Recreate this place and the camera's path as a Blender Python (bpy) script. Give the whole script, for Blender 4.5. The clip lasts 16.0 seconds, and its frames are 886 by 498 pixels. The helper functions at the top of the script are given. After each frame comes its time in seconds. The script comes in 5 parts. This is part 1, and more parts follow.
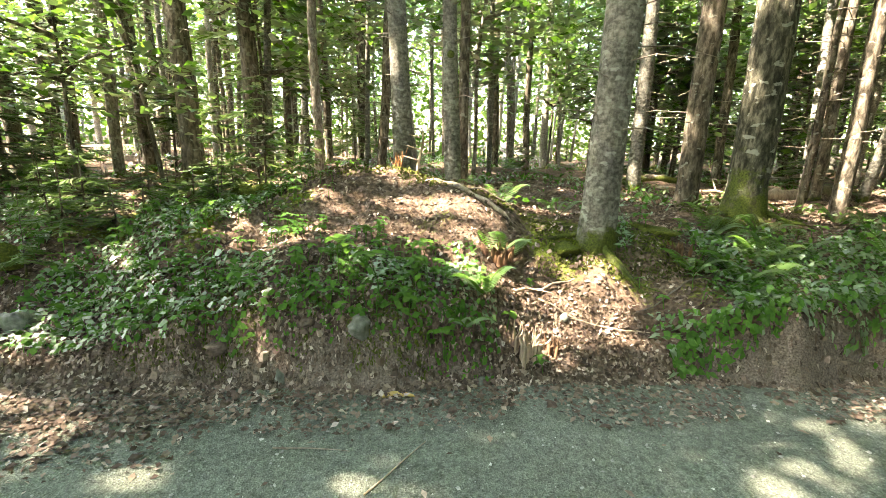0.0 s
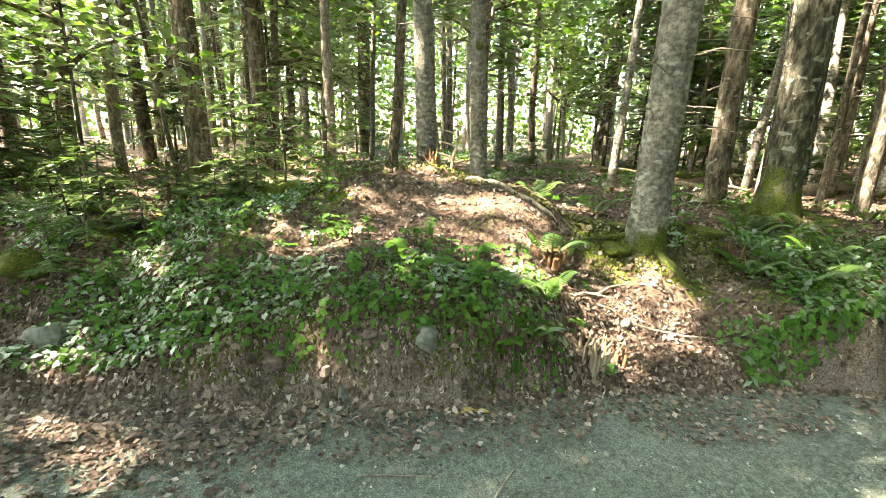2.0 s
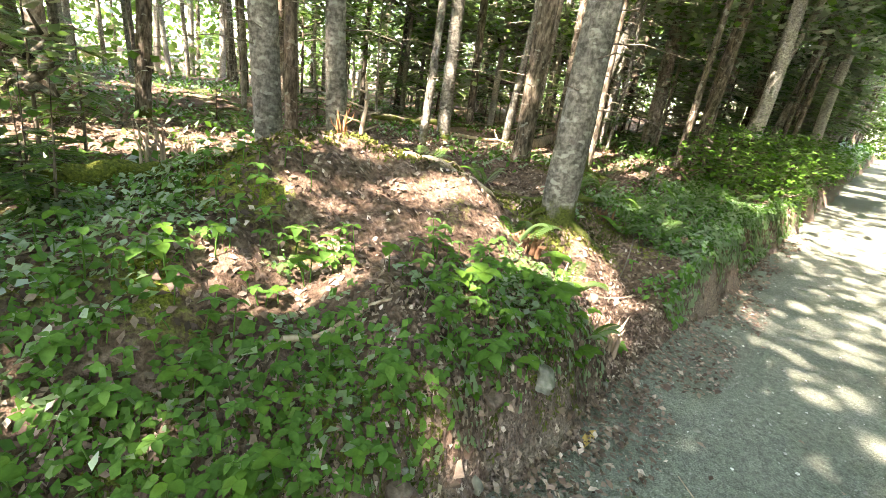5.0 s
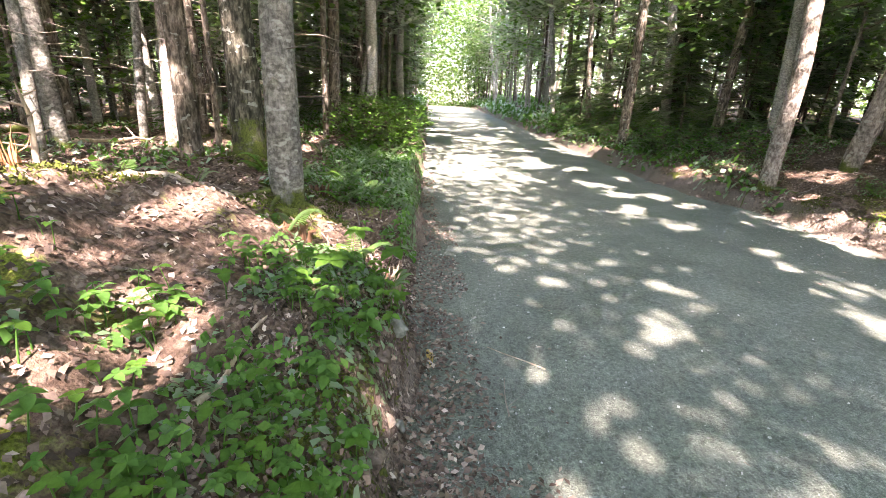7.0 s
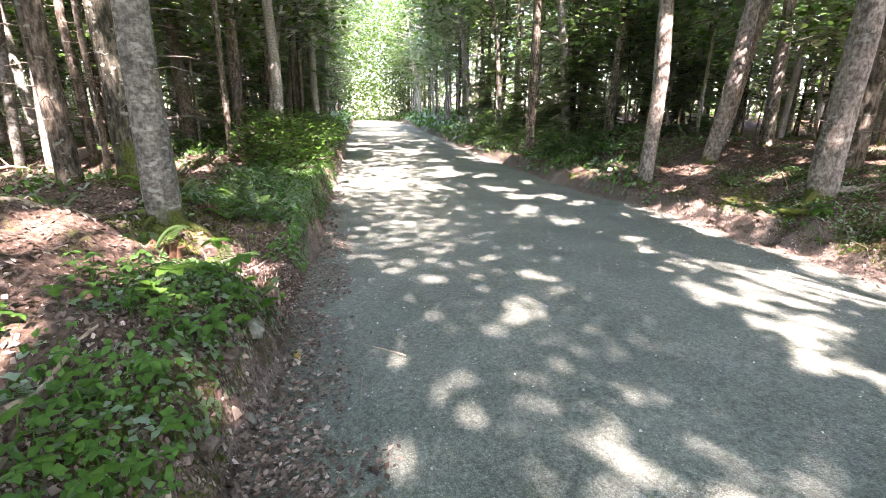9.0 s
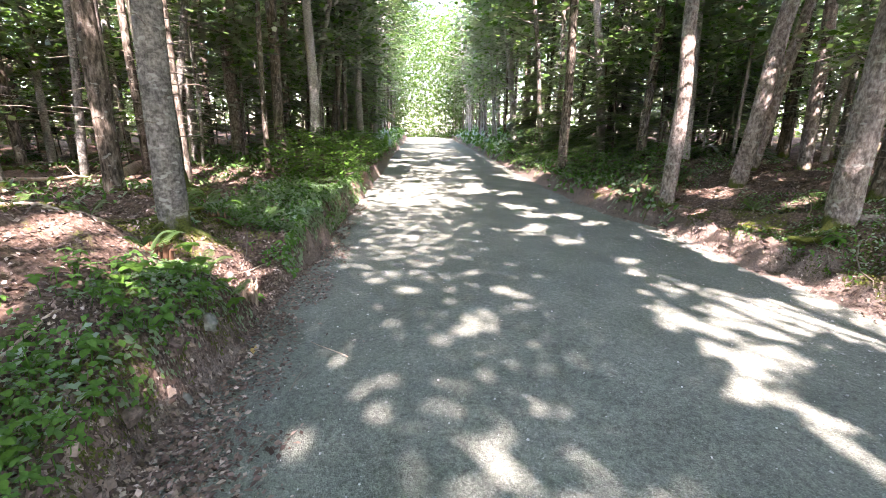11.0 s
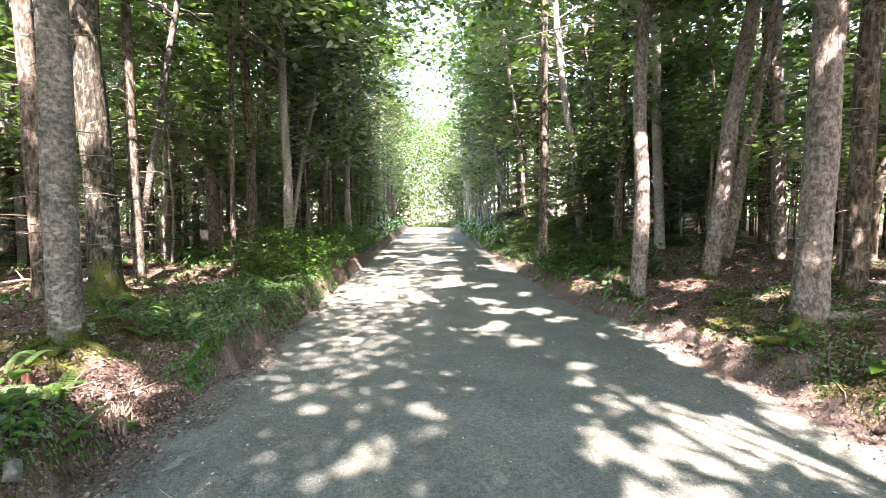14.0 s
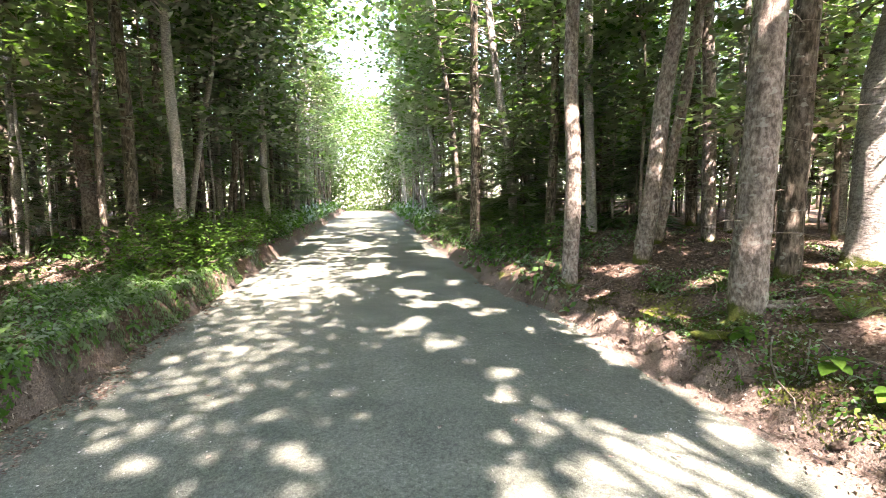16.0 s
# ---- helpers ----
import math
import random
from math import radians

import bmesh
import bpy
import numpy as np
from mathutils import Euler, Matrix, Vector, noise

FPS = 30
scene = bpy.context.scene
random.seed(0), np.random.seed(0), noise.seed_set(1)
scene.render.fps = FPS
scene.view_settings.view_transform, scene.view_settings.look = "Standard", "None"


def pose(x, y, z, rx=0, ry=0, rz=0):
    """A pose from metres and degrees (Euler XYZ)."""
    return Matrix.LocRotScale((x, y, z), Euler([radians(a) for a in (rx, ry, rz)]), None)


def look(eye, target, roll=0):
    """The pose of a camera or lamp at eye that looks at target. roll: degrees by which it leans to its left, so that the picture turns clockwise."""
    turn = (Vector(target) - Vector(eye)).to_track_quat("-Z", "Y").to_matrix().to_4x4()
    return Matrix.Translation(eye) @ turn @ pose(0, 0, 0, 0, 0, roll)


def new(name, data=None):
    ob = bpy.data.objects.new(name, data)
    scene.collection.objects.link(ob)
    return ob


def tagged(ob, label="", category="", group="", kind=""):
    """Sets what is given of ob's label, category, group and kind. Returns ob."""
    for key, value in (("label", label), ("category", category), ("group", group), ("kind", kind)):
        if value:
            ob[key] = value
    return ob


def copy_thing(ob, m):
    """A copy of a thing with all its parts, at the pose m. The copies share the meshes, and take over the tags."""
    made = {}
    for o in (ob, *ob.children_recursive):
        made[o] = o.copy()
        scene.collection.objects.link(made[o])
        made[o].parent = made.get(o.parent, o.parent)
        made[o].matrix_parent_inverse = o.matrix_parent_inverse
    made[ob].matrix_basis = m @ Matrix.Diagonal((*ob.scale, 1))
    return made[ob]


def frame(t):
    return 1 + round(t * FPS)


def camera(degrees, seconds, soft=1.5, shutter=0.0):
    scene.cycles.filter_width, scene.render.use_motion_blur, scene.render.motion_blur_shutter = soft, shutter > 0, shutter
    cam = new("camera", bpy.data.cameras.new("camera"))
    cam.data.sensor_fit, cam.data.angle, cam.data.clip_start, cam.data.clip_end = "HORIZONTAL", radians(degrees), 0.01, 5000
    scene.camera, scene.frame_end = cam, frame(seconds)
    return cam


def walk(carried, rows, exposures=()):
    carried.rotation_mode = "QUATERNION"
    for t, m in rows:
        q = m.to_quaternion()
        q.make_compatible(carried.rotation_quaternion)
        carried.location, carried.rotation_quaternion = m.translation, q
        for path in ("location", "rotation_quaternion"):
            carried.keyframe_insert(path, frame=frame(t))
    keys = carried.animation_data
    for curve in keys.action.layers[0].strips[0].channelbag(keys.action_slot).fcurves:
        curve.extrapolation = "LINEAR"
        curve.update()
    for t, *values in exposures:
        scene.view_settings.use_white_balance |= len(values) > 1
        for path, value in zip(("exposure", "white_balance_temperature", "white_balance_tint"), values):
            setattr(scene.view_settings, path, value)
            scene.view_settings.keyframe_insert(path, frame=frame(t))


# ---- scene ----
cam = camera(89.8, 16.0, 0.6)
PATH = [
    (0, (0.366, 0.232, 1.394), (0.451, 2.174, 0.924), 2.1),
    (0.5, (0.331, 0.257, 1.39), (0.412, 2.201, 0.93), 2.3),
    (1, (0.222, 0.297, 1.387), (0.3, 2.242, 0.929), 2.7),
    (1.5, (0.039, 0.336, 1.409), (0.134, 2.275, 0.93), 1.1),
    (2, (-0.092, 0.426, 1.411), (0.054, 2.357, 0.911), 2.3),
    (2.5, (-0.285, 0.681, 1.465), (-0.065, 2.6, 0.947), 0.2),
    (3, (-0.553, 0.866, 1.45), (-0.249, 2.768, 0.913), 3.0),
    (3.5, (-0.853, 1.0, 1.51), (-0.241, 2.815, 0.934), 1.3),
    (3.7, (-0.941, 1.085, 1.515), (-0.242, 2.864, 0.925), 1.2),
    (5.8, (-1.835, 2.189, 1.526), (-0.177, 3.093, 0.868), 4.4),
    (6, (-1.846, 2.269, 1.537), (-0.131, 3.061, 0.881), 1.5),
    (6.5, (-1.992, 2.377, 1.544), (-0.129, 2.716, 0.902), 4.1),
    (7, (-2.198, 2.392, 1.549), (-0.3, 2.38, 0.92), 2.8),
    (7.5, (-2.292, 2.321, 1.554), (-0.405, 2.082, 0.936), 2.3),
    (8, (-2.331, 2.129, 1.562), (-0.443, 1.852, 0.961), 1.1),
    (8.5, (-2.371, 1.967, 1.564), (-0.478, 1.686, 0.983), 2.9),
    (9, (-2.499, 1.857, 1.558), (-0.602, 1.584, 0.989), 0.7),
    (9.2, (-2.583, 1.806, 1.55), (-0.684, 1.539, 0.984), 0.9),
    (11.3, (-2.848, 0.974, 1.63), (-0.908, 1.003, 1.144), 2.2),
    (11.5, (-2.903, 0.899, 1.639), (-0.961, 0.969, 1.165), 3.2),
    (12, (-2.948, 0.74, 1.669), (-1.007, 0.835, 1.199), 4.0),
    (12.5, (-2.897, 0.477, 1.678), (-0.954, 0.644, 1.232), 1.7),
    (13, (-2.794, 0.282, 1.684), (-0.854, 0.489, 1.245), 0.5),
    (13.5, (-2.617, 0.208, 1.708), (-0.649, 0.342, 1.377), -0.4),
    (14, (-2.415, 0.156, 1.757), (-0.419, 0.166, 1.634), -0.0),
    (14.5, (-2.204, -0.005, 1.743), (-0.208, -0.03, 1.631), -1.6),
    (15, (-1.966, -0.254, 1.733), (0.028, -0.356, 1.609), -1.8),
    (15.5, (-1.745, -0.315, 1.708), (0.233, -0.557, 1.53), -2.1),
    (16, (-1.458, -0.306, 1.745), (0.516, -0.556, 1.546), -0.3),
]
walk(cam, [(t, look(eye, target, roll)) for t, eye, target, roll in PATH], exposures=[(0.0, 4.55, 8800, 7), (3.5, 4.7, 8800, 7), (7.0, 4.45, 7400, 27), (12.5, 4.2, 7000, 31), (16.0, 4.25, 7600, 25)])

# ---- sun, sky ----
SUN_EL, SUN_AZ = radians(52), radians(186)          # from behind the walker, a little to the right of the road
S = Vector((math.cos(SUN_EL) * math.cos(SUN_AZ), math.cos(SUN_EL) * math.sin(SUN_AZ), math.sin(SUN_EL)))
world = bpy.data.worlds.new("world")
scene.world = world
world.use_nodes = True
wn = world.node_tree.nodes
sky = wn.new("ShaderNodeTexSky")
sky.sky_type, sky.sun_disc = "NISHITA", False
sky.sun_elevation, sky.sun_rotation = SUN_EL, radians(90) - SUN_AZ
wn["Background"].inputs[1].default_value = 0.15
world.node_tree.links.new(sky.outputs[0], wn["Background"].inputs[0])
sun = new("sun", bpy.data.lights.new("sun", "SUN"))
sun.data.energy, sun.data.angle, sun.data.color = 2.9, radians(0.6), (1.0, 0.945, 0.93)
sun.matrix_world = look((0, 0, 30), Vector((0, 0, 30)) - S)


# ---- materials ----
def nodes_of(name):
    m = bpy.data.materials.new(name)
    m.use_nodes = True
    nt = m.node_tree
    return m, nt, nt.nodes["Principled BSDF"]


def noise_node(nt, scale, detail=4.0, stretch=(1, 1, 1), space="Object", rough=0.6):
    tc = nt.nodes.new("ShaderNodeTexCoord")
    mp = nt.nodes.new("ShaderNodeMapping")
    mp.inputs["Scale"].default_value = stretch
    n = nt.nodes.new("ShaderNodeTexNoise")
    n.inputs["Scale"].default_value, n.inputs["Detail"].default_value, n.inputs["Roughness"].default_value = scale, detail, rough
    nt.links.new(tc.outputs[space], mp.inputs[0])
    nt.links.new(mp.outputs[0], n.inputs[0])
    return n


def ramp(nt, source, stops):
    r = nt.nodes.new("ShaderNodeValToRGB")
    e = r.color_ramp.elements
    while len(e) < len(stops):
        e.new(0.5)
    for el, (p, c) in zip(e, stops):
        el.position, el.color = p, (*c, 1) if len(c) == 3 else c
    nt.links.new(source, r.inputs[0])
    return r


def mixed(nt, fac, a, b, kind="MIX"):
    m = nt.nodes.new("ShaderNodeMix")
    m.data_type, m.blend_type = "RGBA", kind
    for socket, value in ((m.inputs[0], fac), (m.inputs[6], a), (m.inputs[7], b)):
        if isinstance(value, (int, float)):
            socket.default_value = value
        elif isinstance(value, tuple):
            socket.default_value = (*value, 1)
        else:
            nt.links.new(value, socket)
    return m.outputs[2]


def bump(nt, bsdf, height, strength, distance):
    b = nt.nodes.new("ShaderNodeBump")
    b.inputs["Strength"].default_value, b.inputs["Distance"].default_value = strength, distance
    nt.links.new(height, b.inputs["Height"])
    nt.links.new(b.outputs[0], bsdf.inputs["Normal"])


def leaf_material(name, stops, through_light=0.45, gloss=0.12, rough=0.45):
    m, nt, p = nodes_of(name)
    nt.nodes.remove(p)
    geo = nt.nodes.new("ShaderNodeNewGeometry")
    info = nt.nodes.new("ShaderNodeObjectInfo")
    blend = nt.nodes.new("ShaderNodeMath")
    blend.operation = "MULTIPLY_ADD"
    blend.inputs[1].default_value, blend.inputs[2].default_value = 0.65, 0.0
    nt.links.new(geo.outputs["Random Per Island"], blend.inputs[0])
    add = nt.nodes.new("ShaderNodeMath")
    add.operation = "MULTIPLY_ADD"
    add.inputs[1].default_value = 0.35
    nt.links.new(info.outputs["Random"], add.inputs[0])
    nt.links.new(blend.outputs[0], add.inputs[2])
    col = ramp(nt, add.outputs[0], stops)
    fine = noise_node(nt, 40, 3)
    tone = ramp(nt, fine.outputs[0], [(0.3, (0.7, 0.7, 0.7)), (0.7, (1.1, 1.1, 1.1))])
    c = mixed(nt, 1.0, col.outputs[0], tone.outputs[0], "MULTIPLY")
    d, t, g = (nt.nodes.new(k) for k in ("ShaderNodeBsdfDiffuse", "ShaderNodeBsdfTranslucent", "ShaderNodeBsdfGlossy"))
    warm = mixed(nt, 1.0, c, (1.12, 1.22, 0.68), "MULTIPLY")
    nt.links.new(c, d.inputs[0])
    nt.links.new(warm, t.inputs[0])
    g.inputs["Roughness"].default_value = rough
    m1, m2 = nt.nodes.new("ShaderNodeMixShader"), nt.nodes.new("ShaderNodeMixShader")
    m1.inputs[0].default_value = through_light
    nt.links.new(d.outputs[0], m1.inputs[1])
    nt.links.new(t.outputs[0], m1.inputs[2])
    fr = nt.nodes.new("ShaderNodeFresnel")
    fr.inputs[0].default_value = 1.35
    sc = nt.nodes.new("ShaderNodeMath")
    sc.operation = "MULTIPLY"
    sc.inputs[1].default_value = gloss * 3.5
    nt.links.new(fr.outputs[0], sc.inputs[0])
    nt.links.new(sc.outputs[0], m2.inputs[0])
    nt.links.new(m1.outputs[0], m2.inputs[1])
    nt.links.new(g.outputs[0], m2.inputs[2])
    nt.links.new(m2.outputs[0], nt.nodes["Material Output"].inputs[0])
    return m


def bark_material(name, dark, mid, pale, lichen=0.0, moss=0.0, stretch=0.35, relief=0.02):
    """Bark in three tones, with pale lichen blotches and moss that thins out up the trunk."""
    m, nt, p = nodes_of(name)
    n = noise_node(nt, 22, 6, (1, 1, stretch))
    big = noise_node(nt, 3.5, 4, (1, 1, 0.6))
    c = ramp(nt, n.outputs[0], [(0.38, dark), (0.5, mid), (0.63, pale)]).outputs[0]
    plates = noise_node(nt, 60, 3, (1, 1, 0.5))
    c = mixed(nt, 1.0, c, ramp(nt, plates.outputs[0], [(0.36, (0.74, 0.74, 0.74)), (0.54, (1.06, 1.06, 1.06))]).outputs[0], "MULTIPLY")
    tone = ramp(nt, big.outputs[0], [(0.36, (0.66, 0.68, 0.66)), (0.64, (1.16, 1.14, 1.1))]).outputs[0]
    c = mixed(nt, 1.0, c, tone, "MULTIPLY")
    if lichen:
        spots = noise_node(nt, 9, 3, (1, 1, 1.6), rough=0.45)
        edge = ramp(nt, spots.outputs[0], [(0.66 - 0.08 * lichen, (0, 0, 0)), (0.7 - 0.08 * lichen, (1, 1, 1))]).outputs[0]
        c = mixed(nt, mixed(nt, 1.0, edge, (0.45, 0.45, 0.45), "MULTIPLY"), c, (0.38, 0.4, 0.35))
    if moss:
        tc = nt.nodes.new("ShaderNodeTexCoord")
        sep = nt.nodes.new("ShaderNodeSeparateXYZ")
        nt.links.new(tc.outputs["Object"], sep.inputs[0])
        fall = nt.nodes.new("ShaderNodeMapRange")
        fall.inputs[1].default_value, fall.inputs[2].default_value = 0.0, moss
        fall.inputs[3].default_value, fall.inputs[4].default_value = 0.24, -0.2
        nt.links.new(sep.outputs[2], fall.inputs[0])
        mn = noise_node(nt, 4.5, 6, rough=0.7)
        add = nt.nodes.new("ShaderNodeMath")
        nt.links.new(mn.outputs[0], add.inputs[0])
        nt.links.new(fall.outputs[0], add.inputs[1])
        edge = ramp(nt, add.outputs[0], [(0.55, (0, 0, 0)), (0.68, (1, 1, 1))]).outputs[0]
        fine = noise_node(nt, 60, 4)
        green = ramp(nt, fine.outputs[0], [(0.3, (0.025, 0.035, 0.008)), (0.7, (0.1, 0.125, 0.025))]).outputs[0]
        c = mixed(nt, edge, c, green)
    nt.links.new(c, p.inputs["Base Color"])
    p.inputs["Roughness"].default_value = 0.9
    p.inputs["Specular IOR Level"].default_value = 0.2
    bump(nt, p, n.outputs[0], 0.9, relief)
    return m


def speckled(name, stops, scale, stretch=(1, 1, 1), relief=0.01, rough=0.9, big=2.0):
    m, nt, p = nodes_of(name)
    n = noise_node(nt, scale, 6, stretch)
    b = noise_node(nt, big, 3)
    c = ramp(nt, n.outputs[0], stops).outputs[0]
    tone = ramp(nt, b.outputs[0], [(0.35, (0.72, 0.72, 0.72)), (0.65, (1.15, 1.15, 1.15))]).outputs[0]
    info = nt.nodes.new("ShaderNodeObjectInfo")
    shift = ramp(nt, info.outputs["Random"], [(0, (0.8, 0.8, 0.8)), (1, (1.12, 1.1, 1.08))]).outputs[0]
    c = mixed(nt, 1.0, mixed(nt, 1.0, c, tone, "MULTIPLY"), shift, "MULTIPLY")
    nt.links.new(c, p.inputs["Base Color"])
    p.inputs["Roughness"].default_value = rough
    p.inputs["Specular IOR Level"].default_value = 0.25
    bump(nt, p, n.outputs[0], 0.8, relief)
    return m


def island_colours(name, stops, rough=0.85, relief=0.004, scale=60):
    m, nt, p = nodes_of(name)
    geo = nt.nodes.new("ShaderNodeNewGeometry")
    c = ramp(nt, geo.outputs["Random Per Island"], stops).outputs[0]
    n = noise_node(nt, scale, 4)
    tone = ramp(nt, n.outputs[0], [(0.3, (0.7, 0.7, 0.7)), (0.7, (1.15, 1.15, 1.15))]).outputs[0]
    nt.links.new(mixed(nt, 1.0, c, tone, "MULTIPLY"), p.inputs["Base Color"])
    p.inputs["Roughness"].default_value = rough
    p.inputs["Specular IOR Level"].default_value = 0.25
    bump(nt, p, n.outputs[0], 0.5, relief)
    return m


def ground_material():
    """Brown litter and needles, dark soil on steep faces, moss where the mask says."""
    m, nt, p = nodes_of("forest_floor")
    a, b, c = noise_node(nt, 26, 6), noise_node(nt, 2.2, 4), noise_node(nt, 90, 4)
    litter = ramp(nt, a.outputs[0], [(0.3, (0.045, 0.031, 0.023)), (0.48, (0.12, 0.082, 0.062)), (0.62, (0.215, 0.155, 0.122)), (0.78, (0.38, 0.3, 0.25))]).outputs[0]
    tone = ramp(nt, b.outputs[0], [(0.35, (0.7, 0.68, 0.66)), (0.65, (1.1, 1.1, 1.1))]).outputs[0]
    col = mixed(nt, 1.0, litter, tone, "MULTIPLY")
    soil = ramp(nt, c.outputs[0], [(0.3, (0.055, 0.043, 0.036)), (0.7, (0.25, 0.2, 0.168))]).outputs[0]
    green = ramp(nt, c.outputs[0], [(0.3, (0.05, 0.065, 0.01)), (0.7, (0.2, 0.24, 0.04))]).outputs[0]
    for mask, tint in (("soil", soil), ("moss", green)):
        at = nt.nodes.new("ShaderNodeAttribute")
        at.attribute_name = mask
        add = nt.nodes.new("ShaderNodeMath")
        add.operation = "MULTIPLY_ADD"
        add.inputs[1].default_value = 0.7
        nt.links.new(a.outputs[0], add.inputs[0])
        nt.links.new(at.outputs["Fac"], add.inputs[2])
        edge = ramp(nt, add.outputs[0], [(0.62, (0, 0, 0)), (0.8, (1, 1, 1))]).outputs[0]
        col = mixed(nt, edge, col, tint)
    nt.links.new(col, p.inputs["Base Color"])
    p.inputs["Roughness"].default_value = 0.95
    p.inputs["Specular IOR Level"].default_value = 0.15
    bump(nt, p, a.outputs[0], 1.0, 0.03)
    return m


def road_material():
    """Compacted grey-green crushed stone with coarse grains and paler wheel tracks."""
    m, nt, p = nodes_of("gravel_road")
    fine, mid, big = noise_node(nt, 160, 4), noise_node(nt, 30, 5), noise_node(nt, 1.1, 4)
    vor = nt.nodes.new("ShaderNodeTexVoronoi")
    vor.inputs["Scale"].default_value = 110
    tc = nt.nodes.new("ShaderNodeTexCoord")
    nt.links.new(tc.outputs["Object"], vor.inputs[0])
    c = ramp(nt, fine.outputs[0], [(0.3, (0.086, 0.097, 0.08)), (0.55, (0.158, 0.175, 0.148)), (0.75, (0.3, 0.318, 0.277))]).outputs[0]
    grains = ramp(nt, vor.outputs["Color"], [(0.2, (0.76, 0.77, 0.76)), (0.8, (1.22, 1.22, 1.22))]).outputs[0]
    tone = ramp(nt, big.outputs[0], [(0.35, (0.8, 0.81, 0.8)), (0.65, (1.12, 1.11, 1.1))]).outputs[0]
    t2 = ramp(nt, mid.outputs[0], [(0.36, (0.72, 0.72, 0.72)), (0.62, (1.14, 1.14, 1.14))]).outputs[0]
    for k in (grains, tone, t2):
        c = mixed(nt, 1.0, c, k, "MULTIPLY")
    nt.links.new(c, p.inputs["Base Color"])
    p.inputs["Roughness"].default_value = 0.92
    p.inputs["Specular IOR Level"].default_value = 0.2
    h = nt.nodes.new("ShaderNodeMath")
    nt.links.new(vor.outputs["Distance"], h.inputs[0])
    nt.links.new(mid.outputs[0], h.inputs[1])
    bump(nt, p, h.outputs[0], 0.7, 0.008)
    return m


FLOOR, ROAD = ground_material(), road_material()
BARK_FIR = bark_material("fir_bark", (0.095, 0.092, 0.08), (0.17, 0.163, 0.146), (0.25, 0.24, 0.218), lichen=0.8, moss=0.45, stretch=1.3)
BARK_MOSSY = bark_material("mossy_bark", (0.022, 0.022, 0.016), (0.06, 0.058, 0.044), (0.15, 0.14, 0.11), lichen=0.5, moss=1.1, relief=0.02)
BARK_SPRUCE = bark_material("spruce_bark", (0.045, 0.038, 0.03), (0.12, 0.1, 0.08), (0.22, 0.19, 0.16), lichen=0.5, moss=0.25, relief=0.016)
BARK_PALE = bark_material("pale_bark", (0.2, 0.187, 0.172), (0.32, 0.3, 0.278), (0.44, 0.415, 0.39), lichen=0.3, moss=0.2, stretch=1.8)
BARK_BROWN = bark_material("flaky_bark", (0.12, 0.1, 0.085), (0.23, 0.195, 0.172), (0.36, 0.315, 0.285), lichen=0.7, moss=0.35, stretch=0.6, relief=0.02)
TWIG = speckled("dead_twig", [(0.3, (0.1, 0.08, 0.065)), (0.7, (0.28, 0.25, 0.21))], 30, (1, 1, 0.3), 0.003)
NEEDLE = leaf_material("fir_needles", [(0.0, (0.03, 0.07, 0.022)), (0.5, (0.06, 0.125, 0.036)), (1.0, (0.11, 0.19, 0.055))], 0.45, 0.1)
# Paler for young growth, and as sunlight put into the colour of firs.
NEEDLE_PALE = leaf_material("young_and_sunlit_needles", [(0.0, (0.05, 0.1, 0.026)), (0.5, (0.09, 0.165, 0.042)), (1.0, (0.15, 0.235, 0.065))], 0.42, 0.1)
LEAF = leaf_material("broad_leaves", [(0.0, (0.055, 0.13, 0.024)), (0.5, (0.1, 0.205, 0.04)), (1.0, (0.16, 0.28, 0.06))], 0.52, 0.14)
FAR_LEAF = leaf_material("far_leaves", [(0.0, (0.045, 0.1, 0.026)), (0.5, (0.1, 0.18, 0.046)), (1.0, (0.17, 0.26, 0.08))], 0.45, 0.1)
FERN = leaf_material("fern_green", [(0.0, (0.05, 0.12, 0.02)), (0.6, (0.085, 0.19, 0.03)), (1.0, (0.14, 0.25, 0.05))], 0.45, 0.06)
HERB = leaf_material("herb_green", [(0.0, (0.045, 0.12, 0.026)), (0.6, (0.085, 0.2, 0.042)), (1.0, (0.15, 0.3, 0.07))], 0.45, 0.07, 0.5)
LITTER = island_colours("dead_leaves", [(0.0, (0.05, 0.034, 0.027)), (0.5, (0.13, 0.092, 0.072)), (0.85, (0.24, 0.18, 0.145)), (1.0, (0.48, 0.4, 0.34))])
STONE = speckled("grey_stone", [(0.3, (0.09, 0.1, 0.08)), (0.55, (0.19, 0.2, 0.17)), (0.8, (0.33, 0.33, 0.3))], 25, relief=0.006)
GRIT = island_colours("road_grit", [(0.0, (0.1, 0.105, 0.095)), (0.5, (0.2, 0.205, 0.19)), (0.8, (0.35, 0.35, 0.33)), (1.0, (0.6, 0.6, 0.56))])
ROT = speckled("rotten_wood", [(0.3, (0.06, 0.032, 0.02)), (0.55, (0.18, 0.1, 0.06)), (0.8, (0.36, 0.25, 0.17))], 18, (1, 1, 0.25), 0.015)
ORANGE = speckled("fresh_rotten_wood", [(0.3, (0.2, 0.085, 0.04)), (0.55, (0.38, 0.19, 0.09)), (0.8, (0.55, 0.4, 0.26))], 18, (1, 1, 0.25), 0.015)
BARE = speckled("bare_wood", [(0.3, (0.2, 0.15, 0.11)), (0.55, (0.42, 0.34, 0.26)), (0.8, (0.6, 0.52, 0.42))], 24, (1, 1, 0.2), 0.01)
MOSS = speckled("moss_cushion", [(0.3, (0.035, 0.045, 0.008)), (0.55, (0.1, 0.125, 0.02)), (0.8, (0.22, 0.23, 0.045))], 70, relief=0.02)
